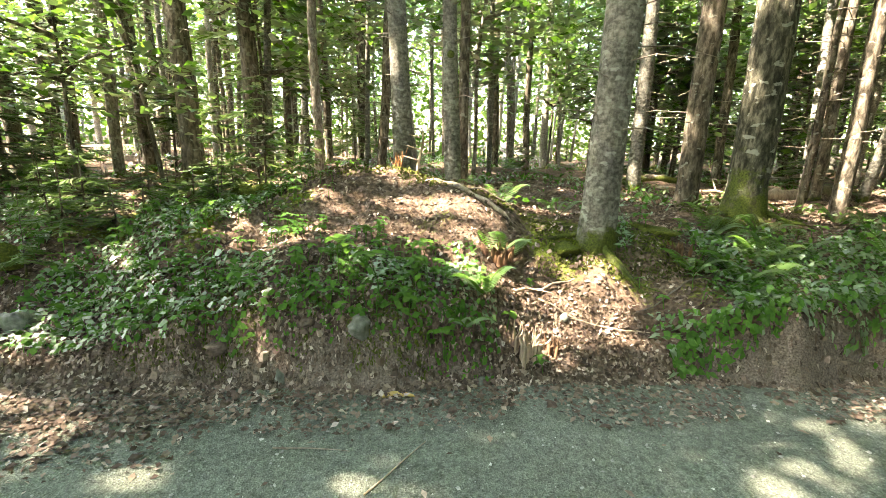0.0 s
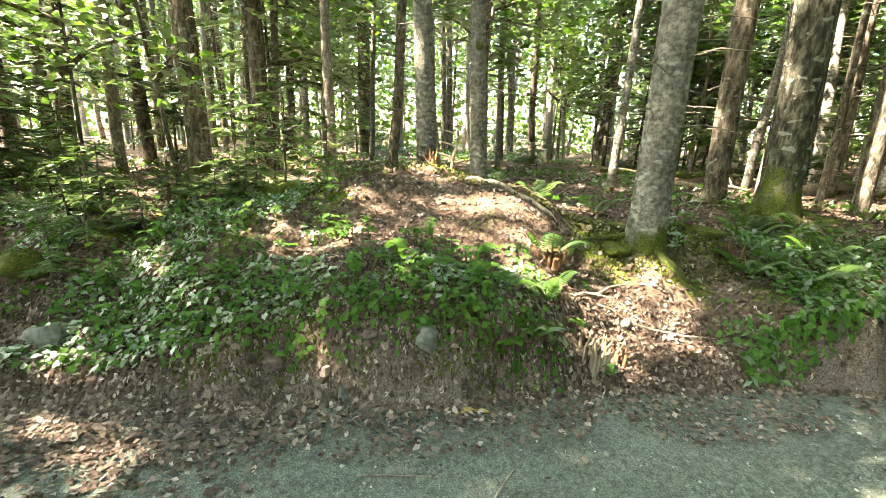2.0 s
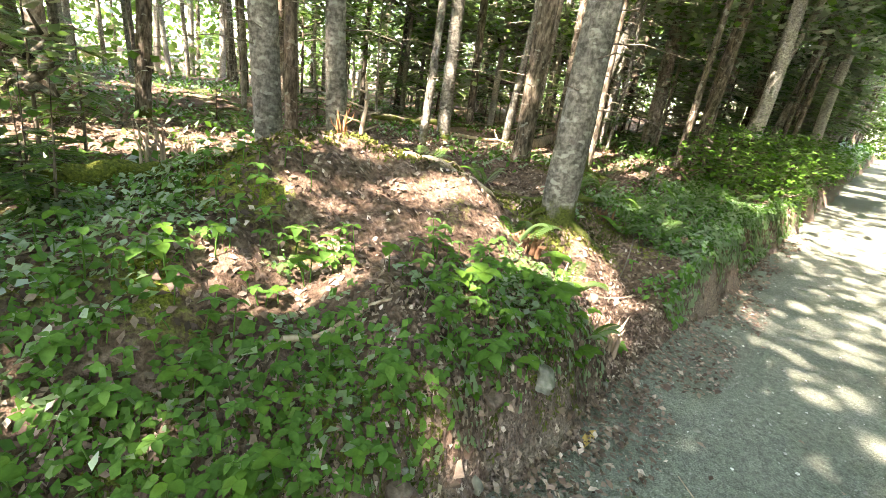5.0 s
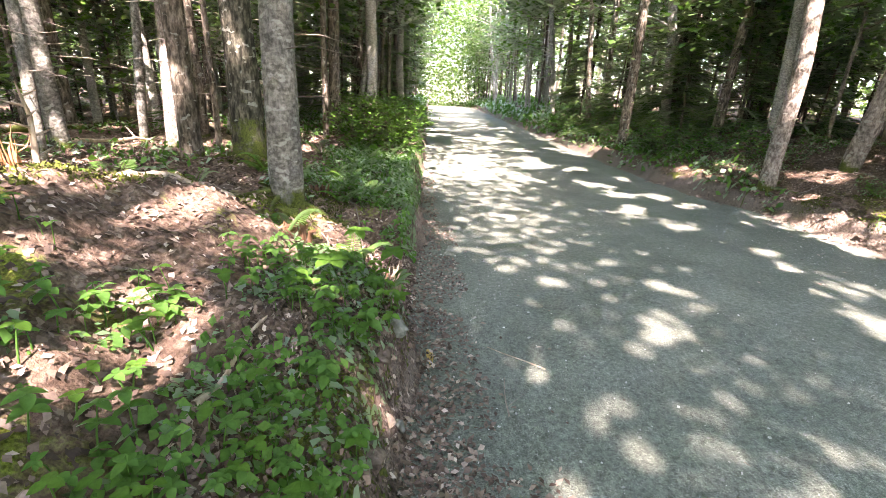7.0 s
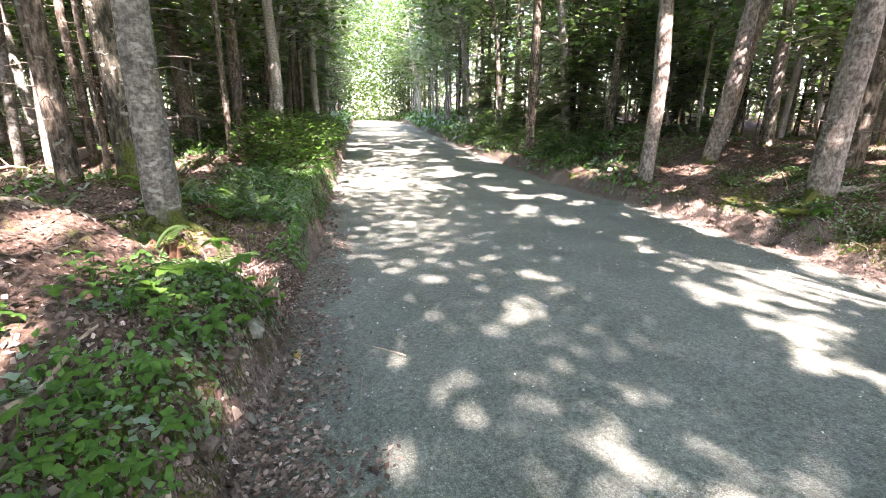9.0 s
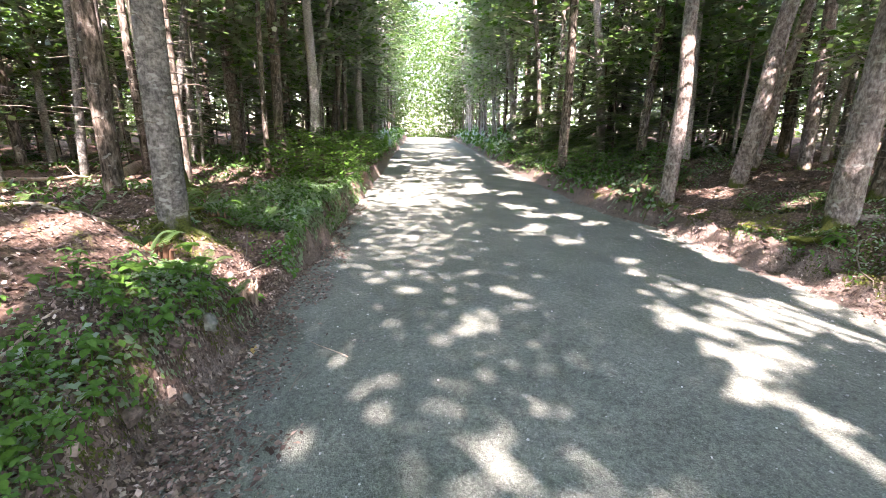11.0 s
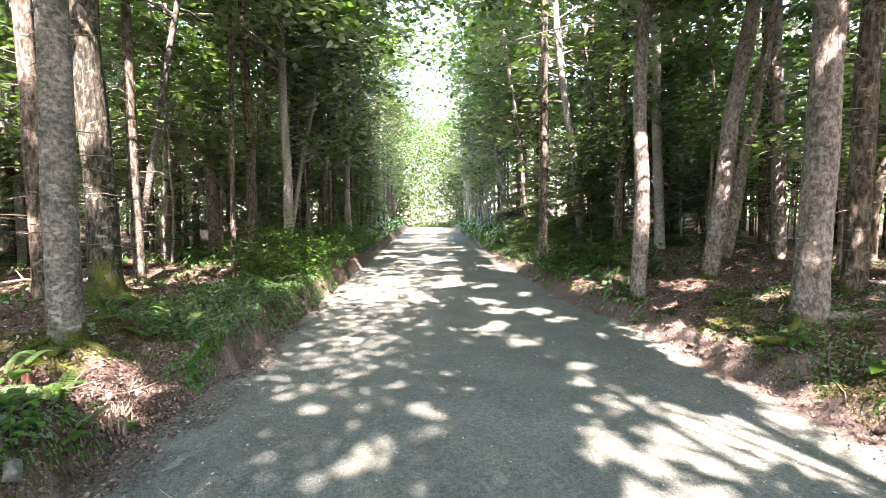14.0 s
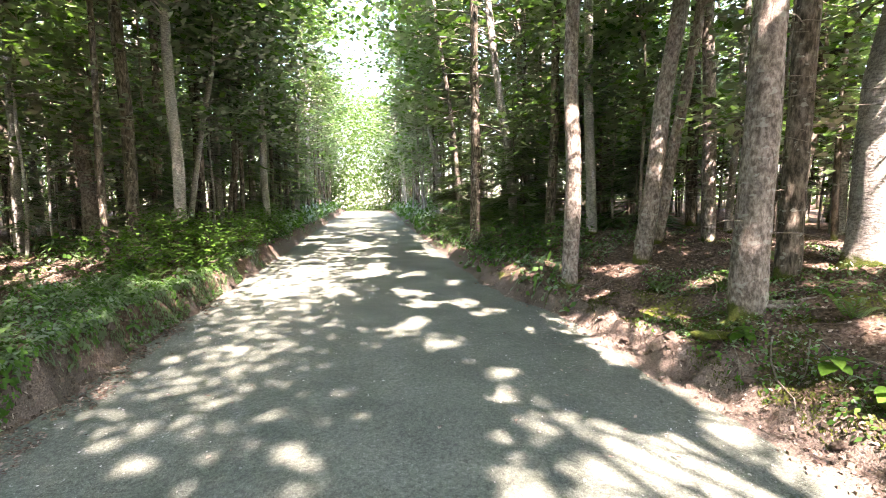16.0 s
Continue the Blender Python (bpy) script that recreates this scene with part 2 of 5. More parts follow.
YELLOW = speckled("yellow_leaf", [(0.3, (0.42, 0.28, 0.09)), (0.7, (0.62, 0.46, 0.18))], 30, relief=0.002)
SOIL = island_colours("soil_crumbs", [(0.0, (0.07, 0.05, 0.04)), (0.6, (0.17, 0.125, 0.1)), (1.0, (0.32, 0.25, 0.2))])

# ---- geometry helpers ----
rng = np.random.default_rng(7)


class Geo:
    """Collects quads and turns them into one mesh."""

    def __init__(self):
        self.v, self.f, self.n = [], [], 0

    def add(self, verts, quads):
        self.v.append(np.asarray(verts, np.float32).reshape(-1, 3))
        self.f.append(np.asarray(quads, np.int64).reshape(-1, 4) + self.n)
        self.n += len(self.v[-1])
        return self

    def mesh(self, name, material, smooth=True):
        me = bpy.data.meshes.new(name)
        v, f = np.concatenate(self.v), np.concatenate(self.f)
        me.vertices.add(len(v))
        me.vertices.foreach_set("co", v.ravel())
        me.loops.add(f.size)
        me.loops.foreach_set("vertex_index", f.ravel().astype(np.int32))
        me.polygons.add(len(f))
        me.polygons.foreach_set("loop_start", np.arange(0, f.size, 4, dtype=np.int32))
        me.polygons.foreach_set("use_smooth", np.full(len(f), smooth))
        me.materials.append(material)
        me.update(calc_edges=True)
        return me


def part(name, geo, material, parent, label="", smooth=True):
    ob = new(name, geo.mesh(name, material, smooth) if isinstance(geo, Geo) else geo)
    ob.parent = parent
    return tagged(ob, label)


def thing(name, x, y, z, label, category, group="", turn=0.0, kind=""):
    e = new(name)
    e.empty_display_size = 0.1
    e.matrix_basis = pose(x, y, z, 0, 0, turn)
    return tagged(e, label, category, group, kind)


def single(name, geo, material, x, y, z, label, category, group="", kind="", turn=0.0, smooth=True):
    ob = new(name, geo.mesh(name, material, smooth) if isinstance(geo, Geo) else geo)
    ob.matrix_basis = pose(x, y, z, 0, 0, turn)
    return tagged(ob, label, category, group, kind)


def lattice(x, y, seed):
    h = np.sin(x * 127.1 + y * 311.7 + seed * 74.7) * 43758.5453
    return h - np.floor(h)


def vnoise(x, y, seed=0):
    xi, yi = np.floor(x), np.floor(y)
    u, v = x - xi, y - yi
    u, v = u * u * (3 - 2 * u), v * v * (3 - 2 * v)
    a, b = lattice(xi, yi, seed), lattice(xi + 1, yi, seed)
    c, d = lattice(xi, yi + 1, seed), lattice(xi + 1, yi + 1, seed)
    return (a * (1 - u) + b * u) * (1 - v) + (c * (1 - u) + d * u) * v


def fbm(x, y, seed=0, octaves=4):
    s = 0.0
    for k in range(octaves):
        s = s + (vnoise(x * 2 ** k + 13.7 * k, y * 2 ** k - 7.1 * k, seed + k) - 0.5) * 0.5 ** k
    return s


def step(a, b, x):
    t = np.clip((x - a) / (b - a), 0, 1)
    return t * t * (3 - 2 * t)


def unit(a):
    return a / np.maximum(np.linalg.norm(a, axis=-1, keepdims=True), 1e-9)


def tube(geo, pts, radii, sides=8, rough=0.0, seed=0, flare=0.0, lobes=5):
    """A tube along pts; rough dents it, flare spreads its foot into root lobes."""
    pts, radii = np.asarray(pts, float), np.asarray(radii, float)
    n = len(pts)
    t = unit(np.gradient(pts, axis=0))
    ref = np.where(np.abs(t[:, 2:3]) > 0.9, np.array([[1.0, 0, 0]]), np.array([[0, 0, 1.0]]))
    a = unit(np.cross(t, ref))
    b = np.cross(t, a)
    ang = np.arange(sides) * 2 * math.pi / sides
    rad = radii[:, None] * np.ones((n, sides))
    if rough:
        rad *= 1 + rough * 2 * fbm(ang[None, :] * 1.3 + seed, pts[:, 2:3] * 2.5 + seed * 3, seed)
    if flare:
        up = np.linalg.norm(pts - pts[0], axis=1)[:, None]
        rad *= 1 + flare * np.exp(-up / (radii[0] * 1.1)) * (0.75 + 0.45 * np.cos(ang * lobes + seed)[None, :])
    v = pts[:, None, :] + rad[..., None] * (np.cos(ang)[None, :, None] * a[:, None, :] + np.sin(ang)[None, :, None] * b[:, None, :])
    i = np.arange(n - 1)[:, None] * sides + np.arange(sides)[None, :]
    j = np.arange(n - 1)[:, None] * sides + (np.arange(sides)[None, :] + 1) % sides
    geo.add(v, np.stack([i, j, j + sides, i + sides], -1))
    return geo


def leaves(geo, base, along, side, fold=0.25):
    """Leaf quads: foot at base, length along, half width side, folded up along the midrib."""
    up = unit(np.cross(along, side)) * np.linalg.norm(side, axis=1, keepdims=True) * fold
    v = np.stack([base, base + along * 0.45 + side + up, base + along, base + along * 0.45 - side + up], 1)
    geo.add(v, np.arange(len(base) * 4).reshape(-1, 4))
    return geo


def sprays(geo, base, along, side):
    """Narrow needle sprays: tapered strips."""
    v = np.stack([base - side, base + side, base + along + side * 0.35, base + along - side * 0.35], 1)
    geo.add(v, np.arange(len(base) * 4).reshape(-1, 4))
    return geo


# ---- lie of the land ----
def axis_y(x):
    x = np.asarray(x, float)
    return 0.04 * x + 0.006 * np.minimum(np.maximum(x - 46, 0), 48) ** 2


def grade(x):
    x = np.asarray(x, float)
    u = np.clip(x - 5, 0, 47)
    return 0.024 * u * u / (u + 4) - 0.03 * np.maximum(x - 52, 0)


HALF = 2.55


def half_r(x):
    """Half width of the road on its right side, where a shoulder widens it."""
    return 3.18 - 0.55 * step(4.2, 8.6, np.asarray(x, float))


def land(x, y):
    x, y = np.asarray(x, float), np.asarray(y, float)
    d = y - axis_y(x)
    wob = 0.16 * fbm(x * 1.1, y * 0 + 3.0, 11, 3) + 0.09 * fbm(x * 4, y * 0.5 + 8.0, 12, 3)
    sl, sr = d - HALF - wob, -d - half_r(x) - wob
    steep = step(-1.7, -0.9, x) * (1 - step(0.45, 1.0, x))
    slump = step(0.75, 1.1, x) * (1 - step(1.6, 2.0, x))
    a = 0.12 + 0.22 * steep + 0.2 * step(1.9, 2.3, x)
    a = a * (1 - 0.7 * slump)
    left = a * step(-0.02, 0.16, sl) + (0.6 - a) * step(0.0, 1.5, sl) + 0.10 * step(1.2, 6, sl)
    left = left + 0.34 * np.exp(-((x - 0.1) / 1.05) ** 4 - ((y - 4.3 - 0.12 * x) / 0.7) ** 2) + 0.26 * np.exp(-((x + 1.0) / 1.0) ** 2 - ((y - 4.5) / 0.7) ** 2)
    left = left + 0.24 * fbm(x * 1.9, y * 1.9, 17, 4) * np.exp(-(x / 1.6) ** 2 - ((y - 3.9) / 0.9) ** 2)
    left = left + 0.12 * np.exp(-((x - 1.85) / 0.45) ** 2 - ((y - 3.85) / 0.4) ** 2) + 0.12 * np.exp(-((x - 3.9) / 0.7) ** 2 - ((y - 5.0) / 0.6) ** 2)
    left = left + 0.15 * np.exp(-((x - 0.05) / 0.95) ** 4 - ((y - 3.02) / 0.36) ** 2) * step(0.02, 0.3, sl) + 0.1 * np.exp(-((x + 1.3) / 0.4) ** 2 - ((y - 3.9) / 0.4) ** 2)
    left = left + 0.11 * step(2.1, 2.6, x) * np.exp(-((sl - 0.15) / 0.3) ** 2) * step(-0.02, 0.1, sl)
    ragged = sr + 0.3 * fbm(x * 2.1, y * 2.1, 19, 3)
    right = 0.21 * step(0.0, 0.42, ragged) * step(-0.02, 0.1, sr) + 0.07 * step(0.1, 0.3, ragged) + 0.13 * fbm(x * 4.5, y * 4.5, 23, 3) * step(0.0, 0.2, sr) * step(1.1, 0.4, sr) + 0.34 * np.clip(sr - 0.5, 0, 2.2) + 0.03 * np.maximum(sr - 2.6, 0)
    right = np.minimum(right, 1.25 + 0.2 * fbm(x * 0.15, y * 0.15, 5, 2))
    out = np.maximum(step(0.05, 0.7, sl), step(0.05, 0.7, sr))
    far = np.maximum(np.abs(d) - 5, 0)
    bumps = out * (0.17 * fbm(x * 0.9, y * 0.9, 3, 3) + 0.07 * fbm(x * 4, y * 4, 4, 4)) + 0.5 * fbm(x * 0.12, y * 0.12, 9, 2) * step(3, 14, far)
    bed = 0.055 * (1 - np.minimum((d / HALF) ** 2, 1)) - 0.035 * step(0.01, -0.12, np.maximum(sl, sr))
    return grade(x) + bed + np.where(sl > sr, left, right) * (np.maximum(sl, sr) > -0.1) + bumps


def land_at(x, y):
    return float(land(np.array([x]), np.array([y]))[0])


def graded(lo, hi, fine, reach):
    a = np.arange(lo, hi, fine)
    k = np.array([fine * (1.14 ** (i + 1) - 1) / 0.14 for i in range(80)])
    k = k[k < reach]
    return np.concatenate([lo - k[::-1], a, a[-1] + k])


gx, gy = graded(-4.0, 8.5, 0.055, 420), graded(-4.6, 5.8, 0.055, 420)
X, Y = np.meshgrid(gx, gy)
Z = land(X, Y)
GR = Geo()
ii = np.arange(len(gy) - 1)[:, None] * len(gx) + np.arange(len(gx) - 1)[None, :]
GR.add(np.stack([X, Y, Z], -1), np.stack([ii, ii + 1, ii + 1 + len(gx), ii + len(gx)], -1))
ground = single("ground", GR, FLOOR, 0, 0, 0, "brown leaf-littered forest floor with moss and earth banks", "ground", kind="structure")
dy, dx = np.gradient(Z, gy, gx)
slope = np.hypot(dx, dy)
D = Y - axis_y(X)
OUT = np.where(D > 0, D - HALF, -D - half_r(X))
soil = np.clip(step(0.6, 1.3, slope) * np.where(D > 0, 0.2, 0.5) + 0.45 * step(0.15, 0.0, OUT) + 0.4 * (D < 0) * step(0.65, 0.2, OUT), 0, 0.7) * (OUT < 1.0)
mossy = 0.25 * step(0.1, 0.3, fbm(X * 0.8, Y * 0.8, 21, 3)) + 0.45 * fbm(X * 3, Y * 3, 22, 3) + 0.32 * np.exp(-((X - 1.95) / 0.6) ** 2 - ((Y - 3.8) / 0.35) ** 2) + 0.32 * np.exp(-((X + 0.5) / 0.9) ** 2 - ((Y - 4.45) / 0.22) ** 2)
mossy = mossy + 0.25 * np.exp(-((X - 2.4) / 1.2) ** 2 - ((Y + 3.7) / 0.5) ** 2)
for key, val in (("soil", soil), ("moss", np.where(OUT > 0.25, mossy, 0))):
    ground.data.attributes.new(key, "FLOAT", "POINT").data.foreach_set("value", val.ravel().astype(np.float32))

rx = np.concatenate([np.arange(-60, -5, 1.0), np.arange(-5, 12, 0.08), np.arange(12, 100, 0.6)])
rv = np.linspace(-3.55, HALF + 0.25, 76)
RX, RV = np.meshgrid(rx, rv)
RZ = grade(RX) + 0.055 * (1 - np.minimum((RV / HALF) ** 2, 1.2)) + 0.014 * fbm(RX * 1.5, RV * 1.5, 31, 4) + 0.004 * fbm(RX * 9, RV * 9, 35, 2) - 0.012 * np.exp(-((np.abs(RV) - 0.85) / 0.3) ** 2)
RG = Geo()
ii = np.arange(len(rv) - 1)[:, None] * len(rx) + np.arange(len(rx) - 1)[None, :]
RG.add(np.stack([RX, RV + axis_y(RX), RZ], -1), np.stack([ii, ii + 1, ii + 1 + len(rx), ii + len(rx)], -1))
road = single("road", RG, ROAD, 0, 0, 0, "grey compacted gravel forest road dappled with sunlight", "road", kind="structure")

# ---- gaps cut into the canopy so the sun reaches these ground spots (x, y, radius) ----
GAPS = np.array([
    (0.68, 1.49, 0.17), (0.75, 2.14, 0.13), (0.13, 1.82, 0.14), (-0.24, 1.5, 0.12), (-0.8, 1.76, 0.1), (-0.54, 0.42, 0.17), (-0.76, -0.25, 0.2), (-1.02, 0.16, 0.2), (0.14, 0.1, 0.13), (0.5, -0.2, 0.1),
    (0.65, 0.62, 0.2), (1.53, 0.26, 0.17), (2.1, 0.15, 0.12), (1.55, 1.45, 0.11), (2.5, 1.34, 0.12), (1.58, -1.9, 0.24), (0.25, -1.6, 0.36), (-0.3, -1.05, 0.36), (3.85, -0.95, 0.4), (3.2, -1.25, 0.2), (-0.91, 0.98, 0.14),
    (1.9, 1.8, 0.1), (2.5, 2.07, 0.13), (1.92, 2.43, 0.12), (-0.5, 2.42, 0.15), (-0.95, 2.22, 0.12), (-1.9, 2.75, 0.17), (-0.25, 4.0, 0.75), (0.45, 3.9, 0.7), (-1.6, 5.5, 1.5), (1.4, 3.1, 0.3)])


def shaded(p):
    """Which of the leaf places p stay: none hang in the light shafts."""
    low = np.where(p[:, 1] > 3.3, np.where(np.abs(p[:, 1] - 4.0) < 0.9, 0.9, 0.7), 0.05)
    k = (p[:, 2] - low) / S.z
    x, y = p[:, 0] - S.x * k, p[:, 1] - S.y * k
    x, y = x + 0.34 * fbm(x * 5, y * 5, 55, 3), y + 0.34 * fbm(x * 5 + 9, y * 5, 56, 3)
    lit = np.zeros(len(p), bool)
    chance = lattice(p[:, 0] * 3.1, p[:, 1] * 2.7 + p[:, 2], 5)
    for cx, cy, r in GAPS:
        near = np.sqrt(((x - cx) / 1.2) ** 2 + (y - cy) ** 2) / (r * 0.88)
        lit |= near < (0.6 if r > 0.3 else 0.42) + chance ** 2
    d = y - axis_y(x)
    fleck, patch = fbm(x * 2.6, y * 2.6, 57, 3), fbm(x * 0.9, y * 1.5, 51, 2)
    # the road ahead: short bands of light; its right side near by: long streaks
    lit |= (x > 4.2) & (np.abs(d) < 2.7) & (fbm(x * 1.1, y * 1.7, 52, 3) > np.where(x < 14, 0.12, 0.2) + 0.1 * (d > 0.6))
    lit |= (x > -2.2) & (x < 3) & (d < -0.95) & (d > -3.2) & (fbm(x * 0.9, y * 3.6, 53, 3) > np.where(x < 1.3, -0.07, 0.02))
    lit |= (np.abs(d) < 2.6) & (x < -1.2) & (patch > 0.24)
    # the right bank, the grassy turn-out, the woods
    lit |= (d <= -2.9) & (d > -5.5) & (x < 9) & (fbm(x * 1.7, y * 1.7, 54, 3) > -0.06)
    lit |= (x > 12) & (x < 25) & (d < -2.2) & (d > -5.0)
    lit |= (d <= -5.5) & (patch > -0.16)
    lit |= (d > 4.6) & (patch > np.where(x > 5, -0.1, np.where(x > 1.5, 0.07, -0.05)))
    # the left bank: flecks among the herbs, more on the crest
    bank = (d > 2.6) & (d <= 4.8) & (x < 9)
    lit |= bank & (fleck > np.where(x < -1.0, 0.06, np.where(x < 2.2, np.where(y < 3.5, 0.11, -0.12), 0.28)))
    lit |= (x < -1.4) & (y > 3.9) & (y < 8) & (fbm(x * 1.6, y * 1.6, 58, 2) > -0.12)
    return ~lit | (p[:, 2] < 2.0)


# ---- trees ----
def trunk_line(h, lean, wob, seed, n):
    z = np.concatenate([np.array([-0.25, 0.0, 0.12, 0.3]), np.linspace(0.6, h, n)])
    x = lean[0] * z + wob * np.sin(z * 0.9 + seed) * np.minimum(z, 2) / 2 + wob * 0.4 * np.sin(z * 2.3 + seed * 2)
    y = lean[1] * z + wob * np.cos(z * 0.8 + seed * 1.7) * np.minimum(z, 2) / 2
    return np.stack([x, y, z], 1)


def trunk(h, dia, lean=(0, 0), wob=0.03, seed=0, sides=14, n=22, flare=0.5, rough=0.1):
    p = trunk_line(h, lean, wob, seed, n)
    r = dia / 2 * np.clip(1 - 0.85 * np.maximum(p[:, 2], 0) / h, 0.06, 1) ** 0.75
    return tube(Geo(), p, r, sides, rough, seed, flare), p


def conifer_crown(p, h, low, reach, dens, r, offset=None, size=1.0):
    """Drooping whorled boughs with flat sprays on both sides; also the bare dead twigs below."""
    crown, twigs = Geo(), Geo()
    count = int((h - low) * 4.2 * dens)
    zs = low + (h - low) * np.sort(r.random(count)) ** 0.9
    cx, cy = np.interp(zs, p[:, 2], p[:, 0]), np.interp(zs, p[:, 2], p[:, 1])
    base, along, side = [], [], []
    for z, x, y in zip(zs, cx, cy):
        f = (h - z) / (h - low)
        length = reach * (0.18 + 0.82 * f ** 0.8) * r.uniform(0.7, 1.15)
        az = r.uniform(0, 2 * math.pi)
        out = np.array([math.cos(az), math.sin(az), 0])
        lat = np.array([-math.sin(az), math.cos(az), 0])
        s = np.arange(0.1, 1.0, 0.078 * size / max(length, 0.4))
        s = s + r.uniform(-0.02, 0.02, len(s))
        droop = -0.32 * length * s ** 1.6 + 0.10 * length * s
        pts = np.array([x, y, z]) + out * (length * s)[:, None] + np.array([0, 0, 1.0]) * droop[:, None]
        for sg in (-1, 1, 0):
            ln = (0.42 * length * (1 - 0.75 * s) + min(0.1, 0.15 * length)) * r.uniform(0.7, 1.2, len(s))
            dirn = unit(out * r.uniform(0.5, 0.9, (len(s), 1)) + lat * (sg * r.uniform(0.6, 1.0, (len(s), 1))) + np.array([0, 0, 1.0]) * r.uniform(-0.4, 0.1, (len(s), 1)))
            base.append(pts)
            along.append(dirn * np.minimum(ln, 0.55)[:, None])
            side.append(unit(np.cross(dirn, r.normal(0, 0.35, (len(s), 3)) + np.array([0, 0, 1.0]))) * (0.025 * size * r.uniform(0.7, 1.4, (len(s), 1))))
        tube(twigs, np.stack([np.array([x, y, z]), np.array([x, y, z]) + out * length * 0.5 + np.array([0, 0, -0.03 * length])]), [0.012, 0.005], 3)
    base, along, side = (np.concatenate(k) for k in (base, along, side))
    if offset is not None:
        k = shaded(base + along * 0.5 + offset)
        base, along, side = base[k], along[k], side[k]
    sprays(crown, base, along, side)
    for z in np.arange(0.9, low, 0.16 / max(dens, 0.5)):
        az, ln = r.uniform(0, 2 * math.pi), r.uniform(0.2, 0.9) * min(reach, 1.2)
        x, y = np.interp(z, p[:, 2], p[:, 0]), np.interp(z, p[:, 2], p[:, 1])
        o = np.array([math.cos(az), math.sin(az), 0])
        q = np.array([x, y, z])
        tube(twigs, np.stack([q, q + o * ln * 0.5 + np.array([0, 0, 0.02]), q + o * ln + np.array([0, 0, -0.08 * ln])]), [0.008, 0.005, 0.002], 3)
    return crown, twigs


def leafy_crown(p, h, low, reach, count, r, offset=None, size=0.12, toward=None):
    """Limbs with leaf clusters at many points in an uneven dome; returns leaves and limbs."""
    crown, limbs = Geo(), Geo()
    tips = []
    for k in range(max(6, int((h - low) * (2.6 + count / 3500)))):
        z = r.uniform(low * 0.85, h * 0.92)
        f = 1 - abs((z - low) / (h - low) - 0.35) * 0.9
        az, ln = r.uniform(0, 2 * math.pi), reach * f * r.uniform(0.55, 1.1)
        if toward is not None:
            ln *= 1 + toward[1] * (0.15 + math.cos(az - toward[0]))
        q = np.array([np.interp(z, p[:, 2], p[:, 0]), np.interp(z, p[:, 2], p[:, 1]), z])
        o = np.array([math.cos(az), math.sin(az), r.uniform(0.15, 0.7)])
        s = np.linspace(0, 1, 5)[:, None]
        path = q + o * ln * s + np.array([0, 0, -0.25 * ln]) * s ** 2 + r.normal(0, 0.05, (5, 3)) * s
        tube(limbs, path, np.linspace(0.035, 0.006, 5), 4)
        for t in np.linspace(0.35, 1.0, 6):
            tips.append(q + o * ln * t + np.array([0, 0, -0.25 * ln]) * t ** 2 + r.normal(0, 0.16, 3))
    tips = np.array(tips)
    c = tips[r.integers(0, len(tips), count)]
    base = c + r.normal(0, 0.1 + 0.1 * reach, (count, 3)) * np.array([1, 1, 0.55])
    az = r.uniform(0, 2 * math.pi, count)
    along = np.stack([np.cos(az), np.sin(az), r.uniform(-0.5, 0.25, count)], 1) * (size * r.uniform(0.7, 1.35, count))[:, None]
    side = unit(np.cross(along, r.normal(0, 0.4, (count, 3)) + np.array([0, 0, 1.0]))) * (size * 0.34 * r.uniform(0.8, 1.2, count))[:, None]
    if offset is not None:
        k = shaded(base + along * 0.5 + offset)
        base, along, side = base[k], along[k], side[k]
    leaves(crown, base, along, side)
    return crown, limbs


def plant_tree(name, x, y, h, dia, bark, kind, low, reach, label, lean=(0, 0), wob=0.03, seed=1, dens=1.0, sides=14, flare=0.5, group="forest trees", unique=True, size=None, needles=None, toward=None):
    r = np.random.default_rng(seed)
    z = land_at(x, y)
    t = thing(name, x, y, z, label, "tree", group)
    tg, line = trunk(h, dia, lean, wob, seed, sides, flare=flare)
    part("trunk", tg, bark, t)
    off = np.array([x, y, z]) if unique else None
    if kind == "conifer":
        c, w = conifer_crown(line, h, low, reach, dens, r, off, size or 1.0)
        part("crown", c, needles or NEEDLE, t, "drooping green needle boughs")
        tagged(part("deadwood", w, TWIG, t, "thin bare grey twigs"), kind="stuff")
    else:
        c, w = leafy_crown(line, h, low, reach, int(2600 * dens), r, off, size or 0.13, toward)
        part("crown", c, LEAF, t, "bright green broad leaves")
        tagged(part("branchwork", w, bark, t), kind="stuff")
    return t


